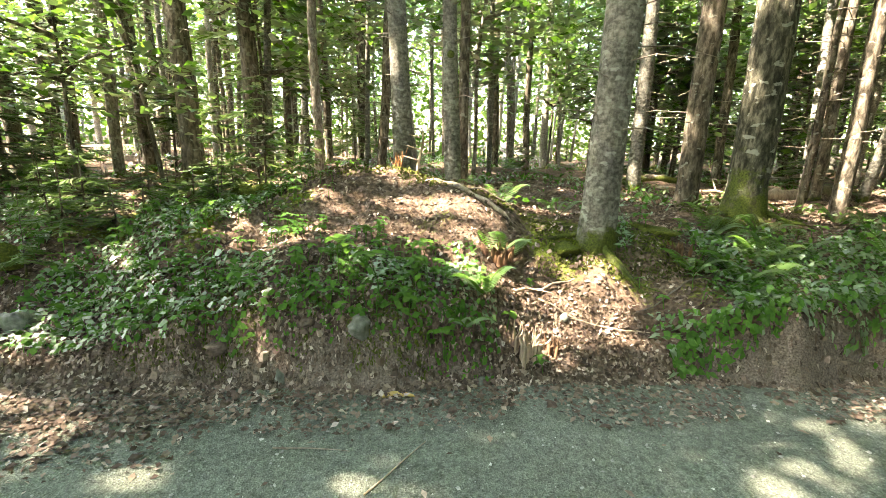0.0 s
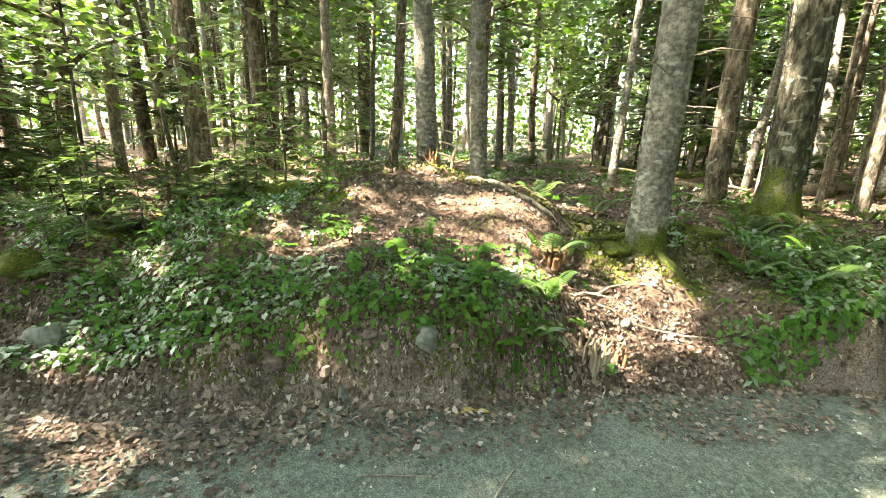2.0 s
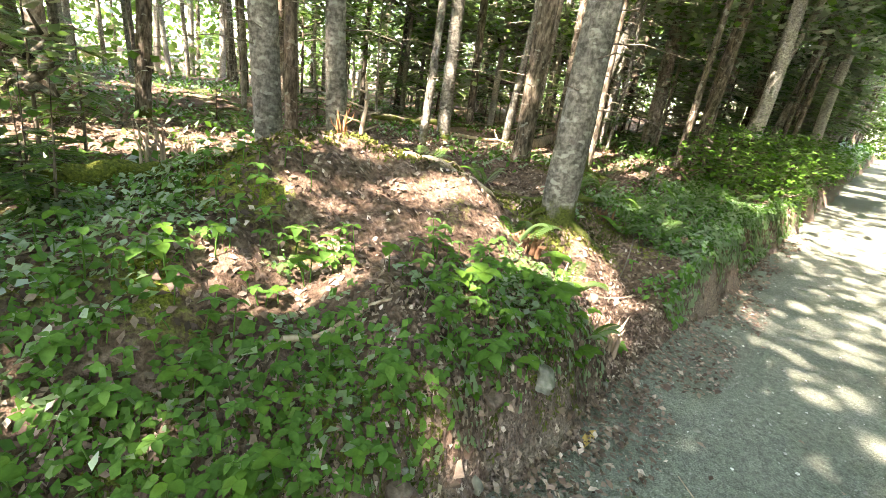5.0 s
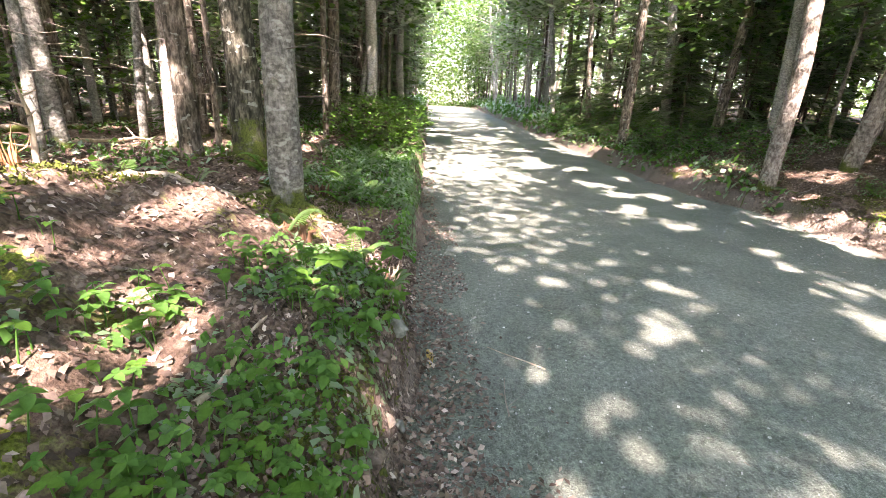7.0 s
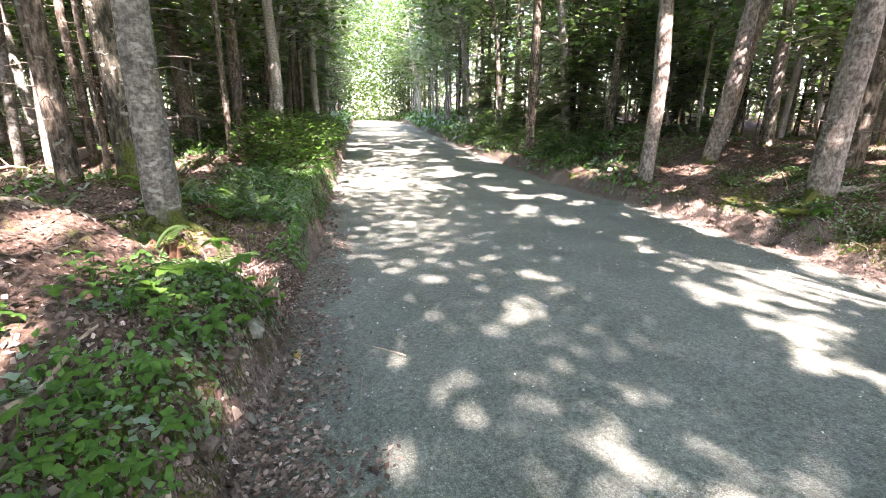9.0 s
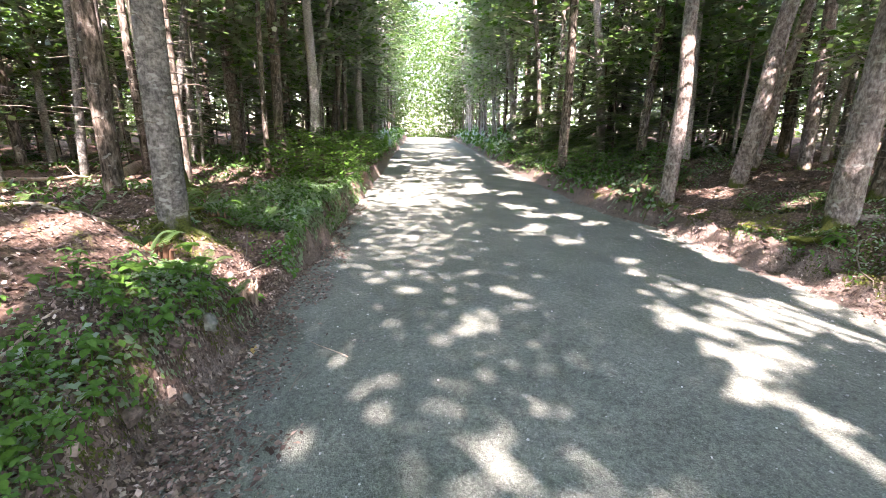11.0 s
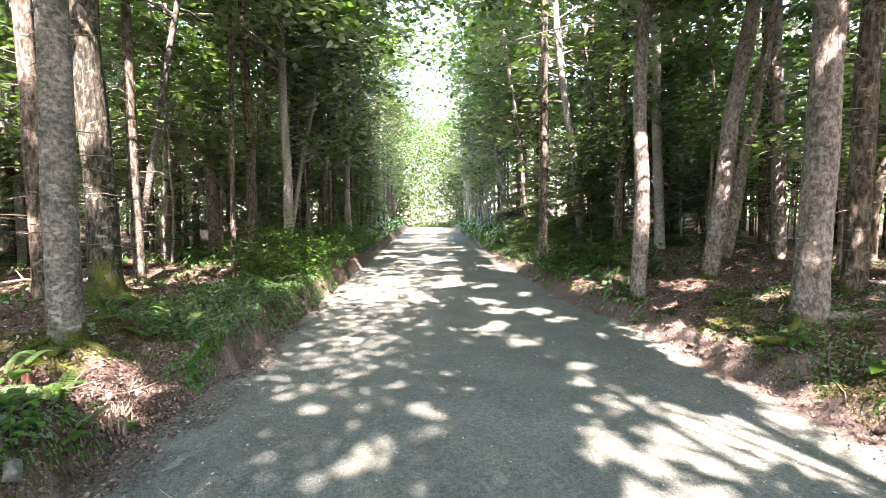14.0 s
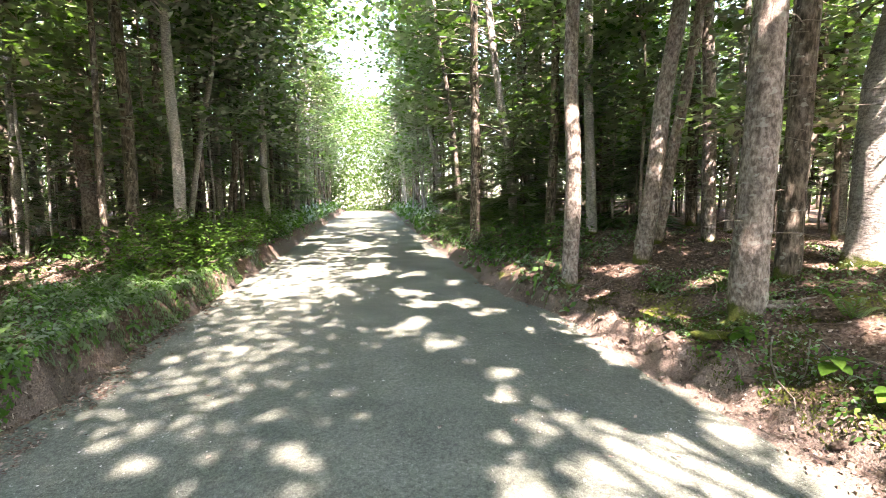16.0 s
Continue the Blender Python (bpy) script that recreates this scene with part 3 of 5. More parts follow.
FIRS = "tall fir with grey lichen-spotted bark in the woods"
NEAR = [  # x, y, diameter, height, bark, kind, lean x, lean y, wobble, flare
    (1.80, 3.81, 0.29, 15, BARK_FIR, "conifer", 0.0, 0.0, 0.01, 0.55, "grey fir trunk with pale lichen and mossy roots"),
    (3.59, 5.64, 0.27, 15, BARK_SPRUCE, "conifer", -0.01, 0.01, 0.015, 0.4, "dark slender spruce beside a mossy trunk"),
    (3.90, 5.02, 0.40, 16, BARK_MOSSY, "leafy", -0.012, 0.01, 0.03, 0.6, "thick dark mossy trunk with a swollen green foot"),
    (5.75, 5.80, 0.20, 14, BARK_SPRUCE, "conifer", -0.01, 0.01, 0.01, 0.4, ""),
    (0.70, 5.72, 0.19, 14, BARK_FIR, "conifer", -0.05, 0.0, 0.012, 0.4, "straight grey fir with a dark branch knot"),
    (0.94, 7.21, 0.16, 14, BARK_SPRUCE, "conifer", -0.03, 0.0, 0.012, 0.3, ""),
    (0.12, 5.85, 0.25, 15, BARK_FIR, "conifer", -0.07, 0.0, 0.015, 0.4, "grey fir behind the earth mound"),
    (-3.23, 7.38, 0.32, 16, BARK_SPRUCE, "conifer", -0.03, -0.01, 0.02, 0.4, "dark rough spruce trunk behind bright leaves"),
    (-4.75, 8.83, 0.23, 15, BARK_SPRUCE, "conifer", -0.04, -0.02, 0.02, 0.3, ""),
    (-5.51, 10.7, 0.18, 14, BARK_SPRUCE, "conifer", -0.02, 0.0, 0.02, 0.3, ""),
    (-3.91, 11.44, 0.19, 14, BARK_SPRUCE, "conifer", 0.02, 0.01, 0.02, 0.3, ""),
    (-3.60, 11.6, 0.24, 15, BARK_SPRUCE, "conifer", -0.01, 0.0, 0.02, 0.3, ""),
    (-2.87, 12.8, 0.17, 14, BARK_FIR, "conifer", -0.02, 0.0, 0.02, 0.3, ""),
    (-1.91, 11.0, 0.17, 14, BARK_SPRUCE, "conifer", -0.04, 0.0, 0.02, 0.3, ""),
    (-1.38, 13.1, 0.34, 16, BARK_SPRUCE, "conifer", -0.02, 0.0, 0.02, 0.3, ""),
    (1.75, 10.1, 0.11, 12, BARK_FIR, "conifer", -0.03, 0.0, 0.02, 0.3, ""),
    (2.17, 12.1, 0.18, 14, BARK_SPRUCE, "conifer", -0.04, 0.0, 0.02, 0.3, ""),
    (2.95, 11.9, 0.18, 14, BARK_SPRUCE, "conifer", -0.04, 0.0, 0.02, 0.3, ""),
    (3.64, 12.8, 0.22, 14, BARK_PALE, "conifer", -0.04, 0.0, 0.02, 0.3, ""),
    (3.78, 7.47, 0.22, 15, BARK_FIR, "conifer", -0.03, 0.01, 0.015, 0.4, ""),
    (6.42, 9.42, 0.19, 14, BARK_SPRUCE, "conifer", -0.04, 0.0, 0.015, 0.3, ""),
    (7.60, 8.52, 0.19, 14, BARK_PALE, "leafy", -0.04, 0.02, 0.03, 0.3, ""),
    (6.40, 6.91, 0.16, 13, BARK_SPRUCE, "conifer", -0.02, 0.01, 0.01, 0.3, ""),
    (-5.53, 7.03, 0.20, 14, BARK_SPRUCE, "conifer", -0.02, 0.0, 0.02, 0.3, ""),
    (-5.65, 7.9, 0.2, 14, BARK_SPRUCE, "conifer", -0.02, 0.0, 0.02, 0.3, ""),
    (7.62, 4.95, 0.13, 12, BARK_SPRUCE, "conifer", 0.0, -0.01, 0.02, 0.3, ""),
    (8.72, 5.00, 0.28, 16, BARK_SPRUCE, "conifer", 0.0, 0.01, 0.03, 0.3, "dark spruce trunk beside roadside shrubs"),
    (9.05, 4.20, 0.25, 15, BARK_PALE, "leafy", 0.0, 0.01, 0.03, 0.3, "pale birch trunk rising from roadside shrubs"),
    (10.1, 6.65, 0.34, 16, BARK_BROWN, "leafy", 0.0, 0.01, 0.03, 0.3, ""),
    (16.4, 4.2, 0.3, 15, BARK_PALE, "conifer", 0.0, 0.03, 0.05, 0.3, ""),
    (14.2, 4.45, 0.15, 13, BARK_SPRUCE, "conifer", 0.0, 0.0, 0.02, 0.3, ""),
    (25.6, 4.9, 0.3, 14, BARK_PALE, "leafy", 0.0, -0.04, 0.05, 0.3, ""),
    (5.64, 6.3, 0.1, 12, BARK_SPRUCE, "conifer", 0.0, 0.0, 0.02, 0.3, ""),
    (12.9, 5.2, 0.2, 14, BARK_SPRUCE, "conifer", 0.0, 0.0, 0.02, 0.3, ""),
    (11.67, -2.95, 0.30, 16, BARK_SPRUCE, "conifer", 0.0, 0.005, 0.015, 0.4, "dark straight spruce at the roadside"),
    (5.86, -3.46, 0.28, 15, BARK_BROWN, "leafy", 0.0, 0.0, 0.06, 0.4, "crooked brown trunk with flaky sunlit bark"),
    (5.63, -4.64, 0.29, 15, BARK_BROWN, "leafy", -0.05, -0.09, 0.05, 0.4, "leaning pale brown trunk of a forked pair"),
    (6.27, -5.31, 0.21, 14, BARK_BROWN, "leafy", -0.07, -0.11, 0.05, 0.3, "thinner leaning trunk of a forked pair"),
    (2.80, -4.14, 0.35, 16, BARK_BROWN, "conifer", -0.01, -0.015, 0.03, 0.6, "greyish spruce trunk with spreading roots on the bank"),
    (3.30, -5.10, 0.27, 15, BARK_SPRUCE, "conifer", -0.01, -0.01, 0.02, 0.4, "dark spruce behind a thicker trunk"),
    (3.00, -5.86, 0.52, 16, BARK_PALE, "leafy", -0.03, -0.02, 0.05, 0.5, "thick pale trunk with rough peeling bark"),
    (5.02, -6.92, 0.18, 13, BARK_SPRUCE, "leafy", -0.02, -0.02, 0.08, 0.3, ""),
    # two leaning trees added so that their crowns shade the road
    (6.9, 6.7, 0.15, 15, BARK_FIR, "leafy", 0.0, -0.2, 0.05, 0.3, ""),
    (11.2, 5.0, 0.16, 15, BARK_PALE, "leafy", 0.0, -0.18, 0.05, 0.3, ""),

]
for k, (x, y, dia, h, bark, kind, lx, ly, wob, flare, text) in enumerate(NEAR):
    plant_tree("fir_tree" if kind == "conifer" else "leafy_tree", x, y, h, dia, bark, kind, 5.2 + 2.0 * vnoise(np.array(x), np.array(y)) if kind == "conifer" else 5.5,
               1.6 if kind == "conifer" else 4.9, text or (FIRS if bark in (BARK_FIR, BARK_PALE) else "slender dark spruce trunk in the woods"), (lx, ly), wob, 100 + k, 1.3 if kind == "conifer" else 3.6,
               16 if math.hypot(x, y) < 9 else 10, flare, "forest trees", size=None if kind == "conifer" else 0.17)

# added trees behind the walker, mostly unseen, whose crowns over the road shade it
for k, (x, y, kind) in enumerate([(-4.5, 4.4, "leafy"), (-5.2, -4.2, "leafy"), (-8.3, 4.2, "leafy"), (-8.0, -4.1, "leafy"), (-11.5, 4.0, "leafy"), (-11.8, -4.4, "leafy"), (-15, 4.4, "leafy"), (-15, -4.2, "leafy"),
                                  (-2.2, -4.9, "leafy"), (-2.6, 8.4, "conifer"), (-6.6, 6.1, "conifer"), (-10, 6.4, "conifer"), (-6.4, -6.3, "conifer"), (-9.8, -6.6, "conifer"), (-0.6, -6.2, "conifer"), (0.6, -4.3, "leafy")]):
    plant_tree("leafy_tree" if kind == "leafy" else "fir_tree", x, y, 14, 0.28, BARK_BROWN if kind == "leafy" else BARK_SPRUCE, kind, 5.0, 4.4 if kind == "leafy" else 2.2,
               "added broad-crowned tree shading the gravel" if kind == "leafy" else "added tall spruce shading the road", seed=300 + k, lean=(0, -0.12 * y / abs(y)), dens=5.0 if kind == "leafy" else 2.2, sides=10, size=0.2 if kind == "leafy" else 1.3)
# broad crowns added to close over the road ahead and shade it
for k, (x, d, over) in enumerate([(2.2, -5.6, 0.7), (5.2, 6.6, 0.7), (6.0, -6.4, 0.7), (8.2, -5.3, 0.6), (11.0, 5.2, 0.3), (13.4, -5.6, 0.6), (15.8, 5.2, 0.3), (18.6, -5.4, 0.5), (24.0, -5.2, 0.4), (29.0, -5.2, 0.3)]):
    plant_tree("leafy_tree", x, float(axis_y(x)) + d, 14, 0.24, BARK_PALE if k % 3 == 0 else BARK_BROWN, "leafy", 6.0, 4.2, "added broad-crowned tree reaching over the gravel road", seed=340 + k, lean=(0, 0.05 if d < 0 else -0.04), dens=4.0, sides=9, size=0.26, toward=(radians(90 if d < 0 else -90), over))
# firs green to the ground beside the road and in the woods
for k, (x, y, h, low, reach, pale) in enumerate([(12.6, -4.7, 8.5, 0.7, 1.7, False), (14.4, -5.8, 9.5, 0.8, 1.8, False), (10.6, -6.3, 8.0, 1.0, 1.7, False), (26.0, -4.9, 9.0, 0.8, 1.9, True), (20.0, 4.9, 9.5, 1.0, 1.9, True),
                                                 (25.0, 5.3, 9.0, 1.0, 1.8, True), (-5.6, 8.2, 8.0, 0.8, 1.8, False), (-7.2, 7.0, 8.0, 0.8, 1.8, False), (-2.6, 10.2, 7.0, 1.0, 1.4, True)]):
    plant_tree("fir_tree", x, y, h, 0.1 + 0.012 * h, BARK_SPRUCE, "conifer", low, reach, "young fir with green boughs down to the ground", seed=370 + k, dens=2.2, sides=8, flare=0.3, size=1.2, needles=NEEDLE_PALE if pale else NEEDLE)

# ---- the woods around: a few models, many copies ----
models = []
# Three of the fir models wear the paler needles, a sunlit look by colour.
for k in range(5):
    models.append(plant_tree("fir_tree", 0, 300 + 6 * k, 11 + k * 1.2, 0.13 + 0.035 * k, (BARK_SPRUCE, BARK_FIR, BARK_SPRUCE, BARK_PALE, BARK_SPRUCE)[k], "conifer", (3.4, 5.0, 1.6, 6.5, 5.5)[k], 1.25 + 0.1 * k,
                             "slim forest fir with bare lower twigs", (0.01, 0.01), 0.03, 400 + k, 0.65, 8, 0.3, "forest trees", False, 1.7, NEEDLE if k in (1, 4) else NEEDLE_PALE))
for k in range(3):
    models.append(plant_tree("leafy_tree", 10, 300 + 8 * k, 11 + k * 1.5, 0.15 + 0.05 * k, (BARK_PALE, BARK_BROWN, BARK_PALE)[k], "leafy", (3.0, 4.5, 2.2)[k], 2.2 + 0.3 * k,
                             "slender broad-leaved tree in bright green leaf", (0.0, 0.02), 0.06, 450 + k, 0.5, 8, 0.3, "forest trees", False, 0.23))
understory = [plant_tree("leafy_tree", -10 + 8 * k, 300, 5.5 + 1.2 * k, 0.07 + 0.01 * k, (BARK_PALE, BARK_BROWN)[k % 2], "leafy", 1.7 + 0.4 * k, 1.7 + 0.2 * k, "slim young broad-leaved tree in bright leaf under the firs", (0.03, 0.02), 0.05, 480 + k, 0.75 + 0.15 * k, 7, 0.2, "forest trees", False, 0.17) for k in range(2)]
models += understory
spots = [(n[0], n[1]) for n in NEAR]
r = np.random.default_rng(21)
placed = 0
for k in range(9000):
    x, y = r.uniform(-20, 60), r.uniform(-22, 28)
    d = y - float(axis_y(x))
    if -3.9 < d < 3.7 or (x < 9.5 and -5.6 < d < 6.5) or (-16 < x < -1 and abs(d) < 7):
        continue
    if x < 12 and d > 0 and d < 9.5 and x > -7 and r.random() < 0.15:
        continue
    gap = 1.2 if 0 < d < 20 else 1.7
    if abs(d) > 22 or x > 40:
        gap = 2.6
    if any((x - a) ** 2 + (y - b) ** 2 < gap * gap for a, b in spots):
        continue
    spots.append((x, y))
    leafy = r.random() < (0.5 if x > 12 else 0.25)
    src = models[5 + r.integers(3)] if leafy else models[r.integers(5)]
    s = r.uniform(0.8, 1.15)
    m = pose(x, y, land_at(x, y), r.uniform(-2, 2), r.uniform(-2, 2), r.uniform(0, 360))
    c = copy_thing(src, m)
    c.scale = (s, s, s)
    placed += 1
    if placed >= 235:
        break
for k in range(2600):
    left = k % 4 != 3
    x, y = (r.uniform(-11, 20), r.uniform(6.6, 20)) if left else (r.uniform(1.5, 24), r.uniform(-19, -7))
    if any((x - a) ** 2 + (y - b) ** 2 < 0.95 for a, b in spots):
        continue
    spots.append((x, y))
    c = copy_thing(models[(1, 3, 4)[r.integers(3)]] if r.random() < 0.85 else models[5 + r.integers(3)], pose(x, y, land_at(x, y), r.uniform(-3, 3), r.uniform(-3, 3), r.uniform(0, 360)))
    s = r.uniform(0.55, 0.95)
    c.scale = (s, s, r.uniform(0.8, 1.05))
    placed += 1
    if placed >= 360:
        break
for k in range(64):
    x = 13 + 44 * (k // 2) / 32 + r.uniform(-0.5, 0.5)
    d = (1 if k % 2 else -1) * r.uniform(3.7, 5.6)
    if d < 0 and x < 26:
        d -= 1.6
    y = float(axis_y(x)) + d
    src = models[(0, 2, 5, 7, 2, 0)[r.integers(6)]]
    c = copy_thing(src, pose(x, y, land_at(x, y), 0, 0, r.uniform(0, 360)))
    s = r.uniform(0.85, 1.3)
    c.scale = (s, s, s)
# leafy copies tilted over the road, added for more shade on it
for k in range(13):
    x = 12 + 36 * k / 13 + r.uniform(-0.6, 0.6)
    sg = 1 if k % 2 else -1
    y = float(axis_y(x)) + sg * r.uniform(4.0, 5.0)
    c = copy_thing(models[5 + r.integers(3)], pose(x, y, land_at(x, y), 6 * sg, 0, 0))
    c.scale = (1.2, 1.2, 1.1)
for k in range(60):
    x, y = r.uniform(50, 62), r.uniform(-4, 10)
    if abs(y - float(axis_y(x))) < 3.6:
        continue
    c = copy_thing(models[(0, 2, 5, 7)[r.integers(4)]], pose(x, y, land_at(x, y), 0, 0, r.uniform(0, 360)))
for k in range(46):
    x = r.uniform(3.5, 27)
    d = (1 if k % 2 else -1) * r.uniform(5.8, 13.0)
    if k > 38:
        x, d = r.uniform(-8, 4), r.uniform(9, 17)
    y = float(axis_y(x)) + d
    c = copy_thing(understory[r.integers(2)], pose(x, y, land_at(x, y), 0, 0, r.uniform(0, 360)))
    s = r.uniform(0.8, 1.25)
    c.scale = (s, s, s)

for x, y, s in [(8.2, 6.7, 1.1), (10.2, 5.3, 1.1), (13.2, 5.0, 1.2), (7.8, -5.9, 1.1), (9.8, -5.2, 1.1), (6.9, -8.2, 1.2)]:
    c = copy_thing(understory[r.integers(2)], pose(x, y, land_at(x, y), 0, 0, r.uniform(0, 360)))
    c.scale = (s, s, s)

for m in models:
    m.location.y -= 275 if m.location.y > 0 else 0
    m.location.x -= 22
    m.location.z = land_at(m.location.x, m.location.y)

# far woods that close the view
FW = Geo()
n = 170000
ang = r.uniform(0, 2 * math.pi, n)
rad = r.uniform(42, 58, n)
px, py = 12 + rad * np.cos(ang) * 1.15, 2 + rad * np.sin(ang)
ok = ~((np.abs(py - axis_y(px)) < 4) & (px < 50)) 
px[:70000], py[:70000] = r.uniform(50, 66, 70000), r.uniform(-6, 16, 70000)
ok[:70000] = True
hz = 17 * r.random(n) ** 0.8
hz[:70000] = 15 * r.random(70000)
b = np.stack([px, py, land(px, py) + hz], 1)[ok]
al = unit(r.normal(0, 1, b.shape) * np.array([1, 1, 0.5])) * r.uniform(0.45, 0.85, (len(b), 1))
sd = unit(np.cross(al, r.normal(0, 1, b.shape))) * 0.24
al[:70000] *= 0.36
sd[:70000] *= 0.34
leaves(FW, b, al, sd)
n = 52000
px, py = r.uniform(-26, 40, n), np.where(r.random(n) < 0.62, r.uniform(19, 27, n), r.uniform(-25, -18, n))
hz = 10 * r.random(n) ** 1.5
b = np.stack([px, py, land(px, py) + hz], 1)
b = b[fbm(px * 0.5 + hz * 0.3, py * 0.5 + hz * 0.5, 95, 3) > -0.12]
al = unit(r.normal(0, 1, b.shape) * np.array([1, 1, 0.6])) * r.uniform(0.18, 0.42, (len(b), 1))
leaves(FW, b, al, unit(np.cross(al, r.normal(0, 1, b.shape))) * 0.11)
single("far_woods", FW, FAR_LEAF, 0, 0, 0, "distant bright green leafy woods behind the trunks", "woods", kind="stuff")


# ---- undergrowth ----
def blade(geo, base, along, side, n=4, curl=0.25, wide=0.5):
    """One broad leaf with a rounded outline: n rows of two quads, curled along its length and folded at the rib."""
    base, along, side = (np.asarray(k, float) for k in (base, along, side))
    up = unit(np.cross(along, side)[None])[0] * np.linalg.norm(along)
    t = np.linspace(0, 1, n + 1)
    w = np.sin(math.pi * t ** 0.8) ** 0.75
    w[0], w[-1] = 0.06, 0.02
    mid = base + along * t[:, None] - up * (curl * t ** 2)[:, None]
    l = mid + side * w[:, None] + up * (0.12 * w)[:, None]
    rr = mid - side * w[:, None] + up * (0.12 * w)[:, None]
    v = np.stack([l, mid, rr], 1).reshape(-1, 3)
    q = []
    for i in range(n):
        a = i * 3
        q += [(a, a + 1, a + 4, a + 3), (a + 1, a + 2, a + 5, a + 4)]
    return geo.add(v, q)


def herb(name, x, y, height, count, length, r, label, group, tiers=1, material=None, width=0.3):
    """A small plant: thin stem and whorls of oval leaves."""
    t = thing(name, x, y, land_at(x, y), label, "plant", group)
    bend = r.normal(0, 0.12 * height, 2)
    path = np.array([[0, 0, -0.03], [bend[0] * 0.3, bend[1] * 0.3, height * 0.5], [bend[0], bend[1], height]])
    part("stem", tube(Geo(), path, [0.0035, 0.003, 0.002], 4), HERB, t)
    for tier in range(tiers):
        f = 1 - 0.3 * tier
        top = path[2] * f
        for k in range(count):
            az = 2 * math.pi * (k + 0.4 * tier) / count + r.normal(0, 0.2)
            d = np.array([math.cos(az), math.sin(az), r.uniform(-0.15, 0.3)])
            ln = length * r.uniform(0.75, 1.15) * (0.85 + 0.25 * tier)
            sd = np.array([-math.sin(az), math.cos(az), 0]) * ln * width
            part("leaf", blade(Geo(), top, d * ln, sd, 4, r.uniform(0.1, 0.4)), material or HERB, t)
    return t


def fern(x, y, size, fronds, r, label="feathery green fern on the forest floor"):
    t = thing("fern", x, y, land_at(x, y), label, "fern", "ferns")
    for k in range(fronds):
        az = 2 * math.pi * k / fronds + r.normal(0, 0.3)
        ln = size * r.uniform(0.75, 1.2)
        o, lat = np.array([math.cos(az), math.sin(az), 0]), np.array([-math.sin(az), math.cos(az), 0])
        s = np.linspace(0.0, 1, 26)
        rise = r.uniform(0.35, 0.75)
        pts = o * (ln * s)[:, None] * 0.9 + np.array([0, 0, 1.0]) * (ln * rise * np.sin(s * 2.1))[:, None]
        g = tube(Geo(), pts, np.linspace(0.004, 0.001, 26), 3)
        w = 0.26 * ln * np.sin(math.pi * np.clip(0.12 + 0.88 * s, 0, 1) ** 0.75)
        for sg in (-1, 1):
            al = (lat * sg + o * 0.35 + np.array([0, 0, -0.18])) * w[3:, None]
            sd = np.tile(o, (23, 1)) * (0.019 * ln / 0.4)
            leaves(g, pts[3:], al, sd, 0.1)
        part("frond", g, FERN, t)
    return t


def sapling(x, y, h, r, label, leafy=False, count=700, size=0.07, reach=0.5, material=None, name="", low=0.2):
    t = thing(name or ("leafy_sapling" if leafy else "fir_sapling"), x, y, land_at(x, y), label, "sapling", "saplings")
    tg, line = trunk(h, 0.012 + 0.016 * h, (r.normal(0, 0.04), r.normal(0, 0.04)), 0.02, r.uniform(0, 9), 5, 8, 0.1)
    if leafy:
        c, w = leafy_crown(line, h, h * low, reach, count, r, None, size)
        part("foliage", c, material or LEAF, t)
    else:
        c, w = conifer_crown(line, h, 0.06 if h < 0.7 else 0.12, reach, 6.5 if h < 0.7 else 4.5, r, None, 0.36 if h < 0.7 else 0.55)
        part("foliage", c, material or NEEDLE_PALE, t)
    for v, f in zip(w.v, w.f):
        tg.v.append(v)
        tg.f.append(f + tg.n)
    tg.n += w.n
    tagged(part("branchwork", tg, BARK_SPRUCE, t), kind="stuff")
    return t


r = np.random.default_rng(5)
SCALE = lambda ob, k: setattr(ob, "scale", (k, k, k))
far_fir = [sapling(-14 + k, 26, 1.2 + 0.7 * k, r, "young fir with flat green boughs under the trees", reach=0.5 + 0.2 * k, material=NEEDLE if k % 2 else NEEDLE_PALE) for k in range(3)]
far_leafy = [sapling(-14 + k, 28, 2.0 + 0.9 * k, r, "slender leafy sapling in bright green under the trees", True, 620, 0.13, 0.8 + 0.2 * k, low=0.25) for k in range(3)]
n = 0
for k in range(6000):
    x, y = r.uniform(-12, 40), r.uniform(-22, 26)
    d = y - float(axis_y(x))
    if abs(d) < 3.9 or (d > 0 and x < 9 and y < (11 if x > -2 else 7.5)) or (d < 0 and x < 9 and y > -6.2) or (x < -2 and d < 0):
        continue
    if x > 9 and abs(d) < 4.3 and r.random() < 0.5:
        continue
    pool = far_leafy if r.random() < 0.55 else far_fir
    c = copy_thing(pool[r.integers(3)], pose(x, y, land_at(x, y), 0, 0, r.uniform(0, 360)))
    SCALE(c, r.uniform(0.7, 1.4))
    n += 1
    if n >= 180:
        break

for k in range(64):
    x, y = (r.uniform(1.5, 15), r.uniform(-13, -6.6)) if k % 3 else (r.uniform(3, 14), r.uniform(9.5, 15))
    c = copy_thing((far_leafy if r.random() < 0.6 else far_fir)[r.integers(3)], pose(x, y, land_at(x, y), 0, 0, r.uniform(0, 360)))
    SCALE(c, r.uniform(0.9, 1.6))

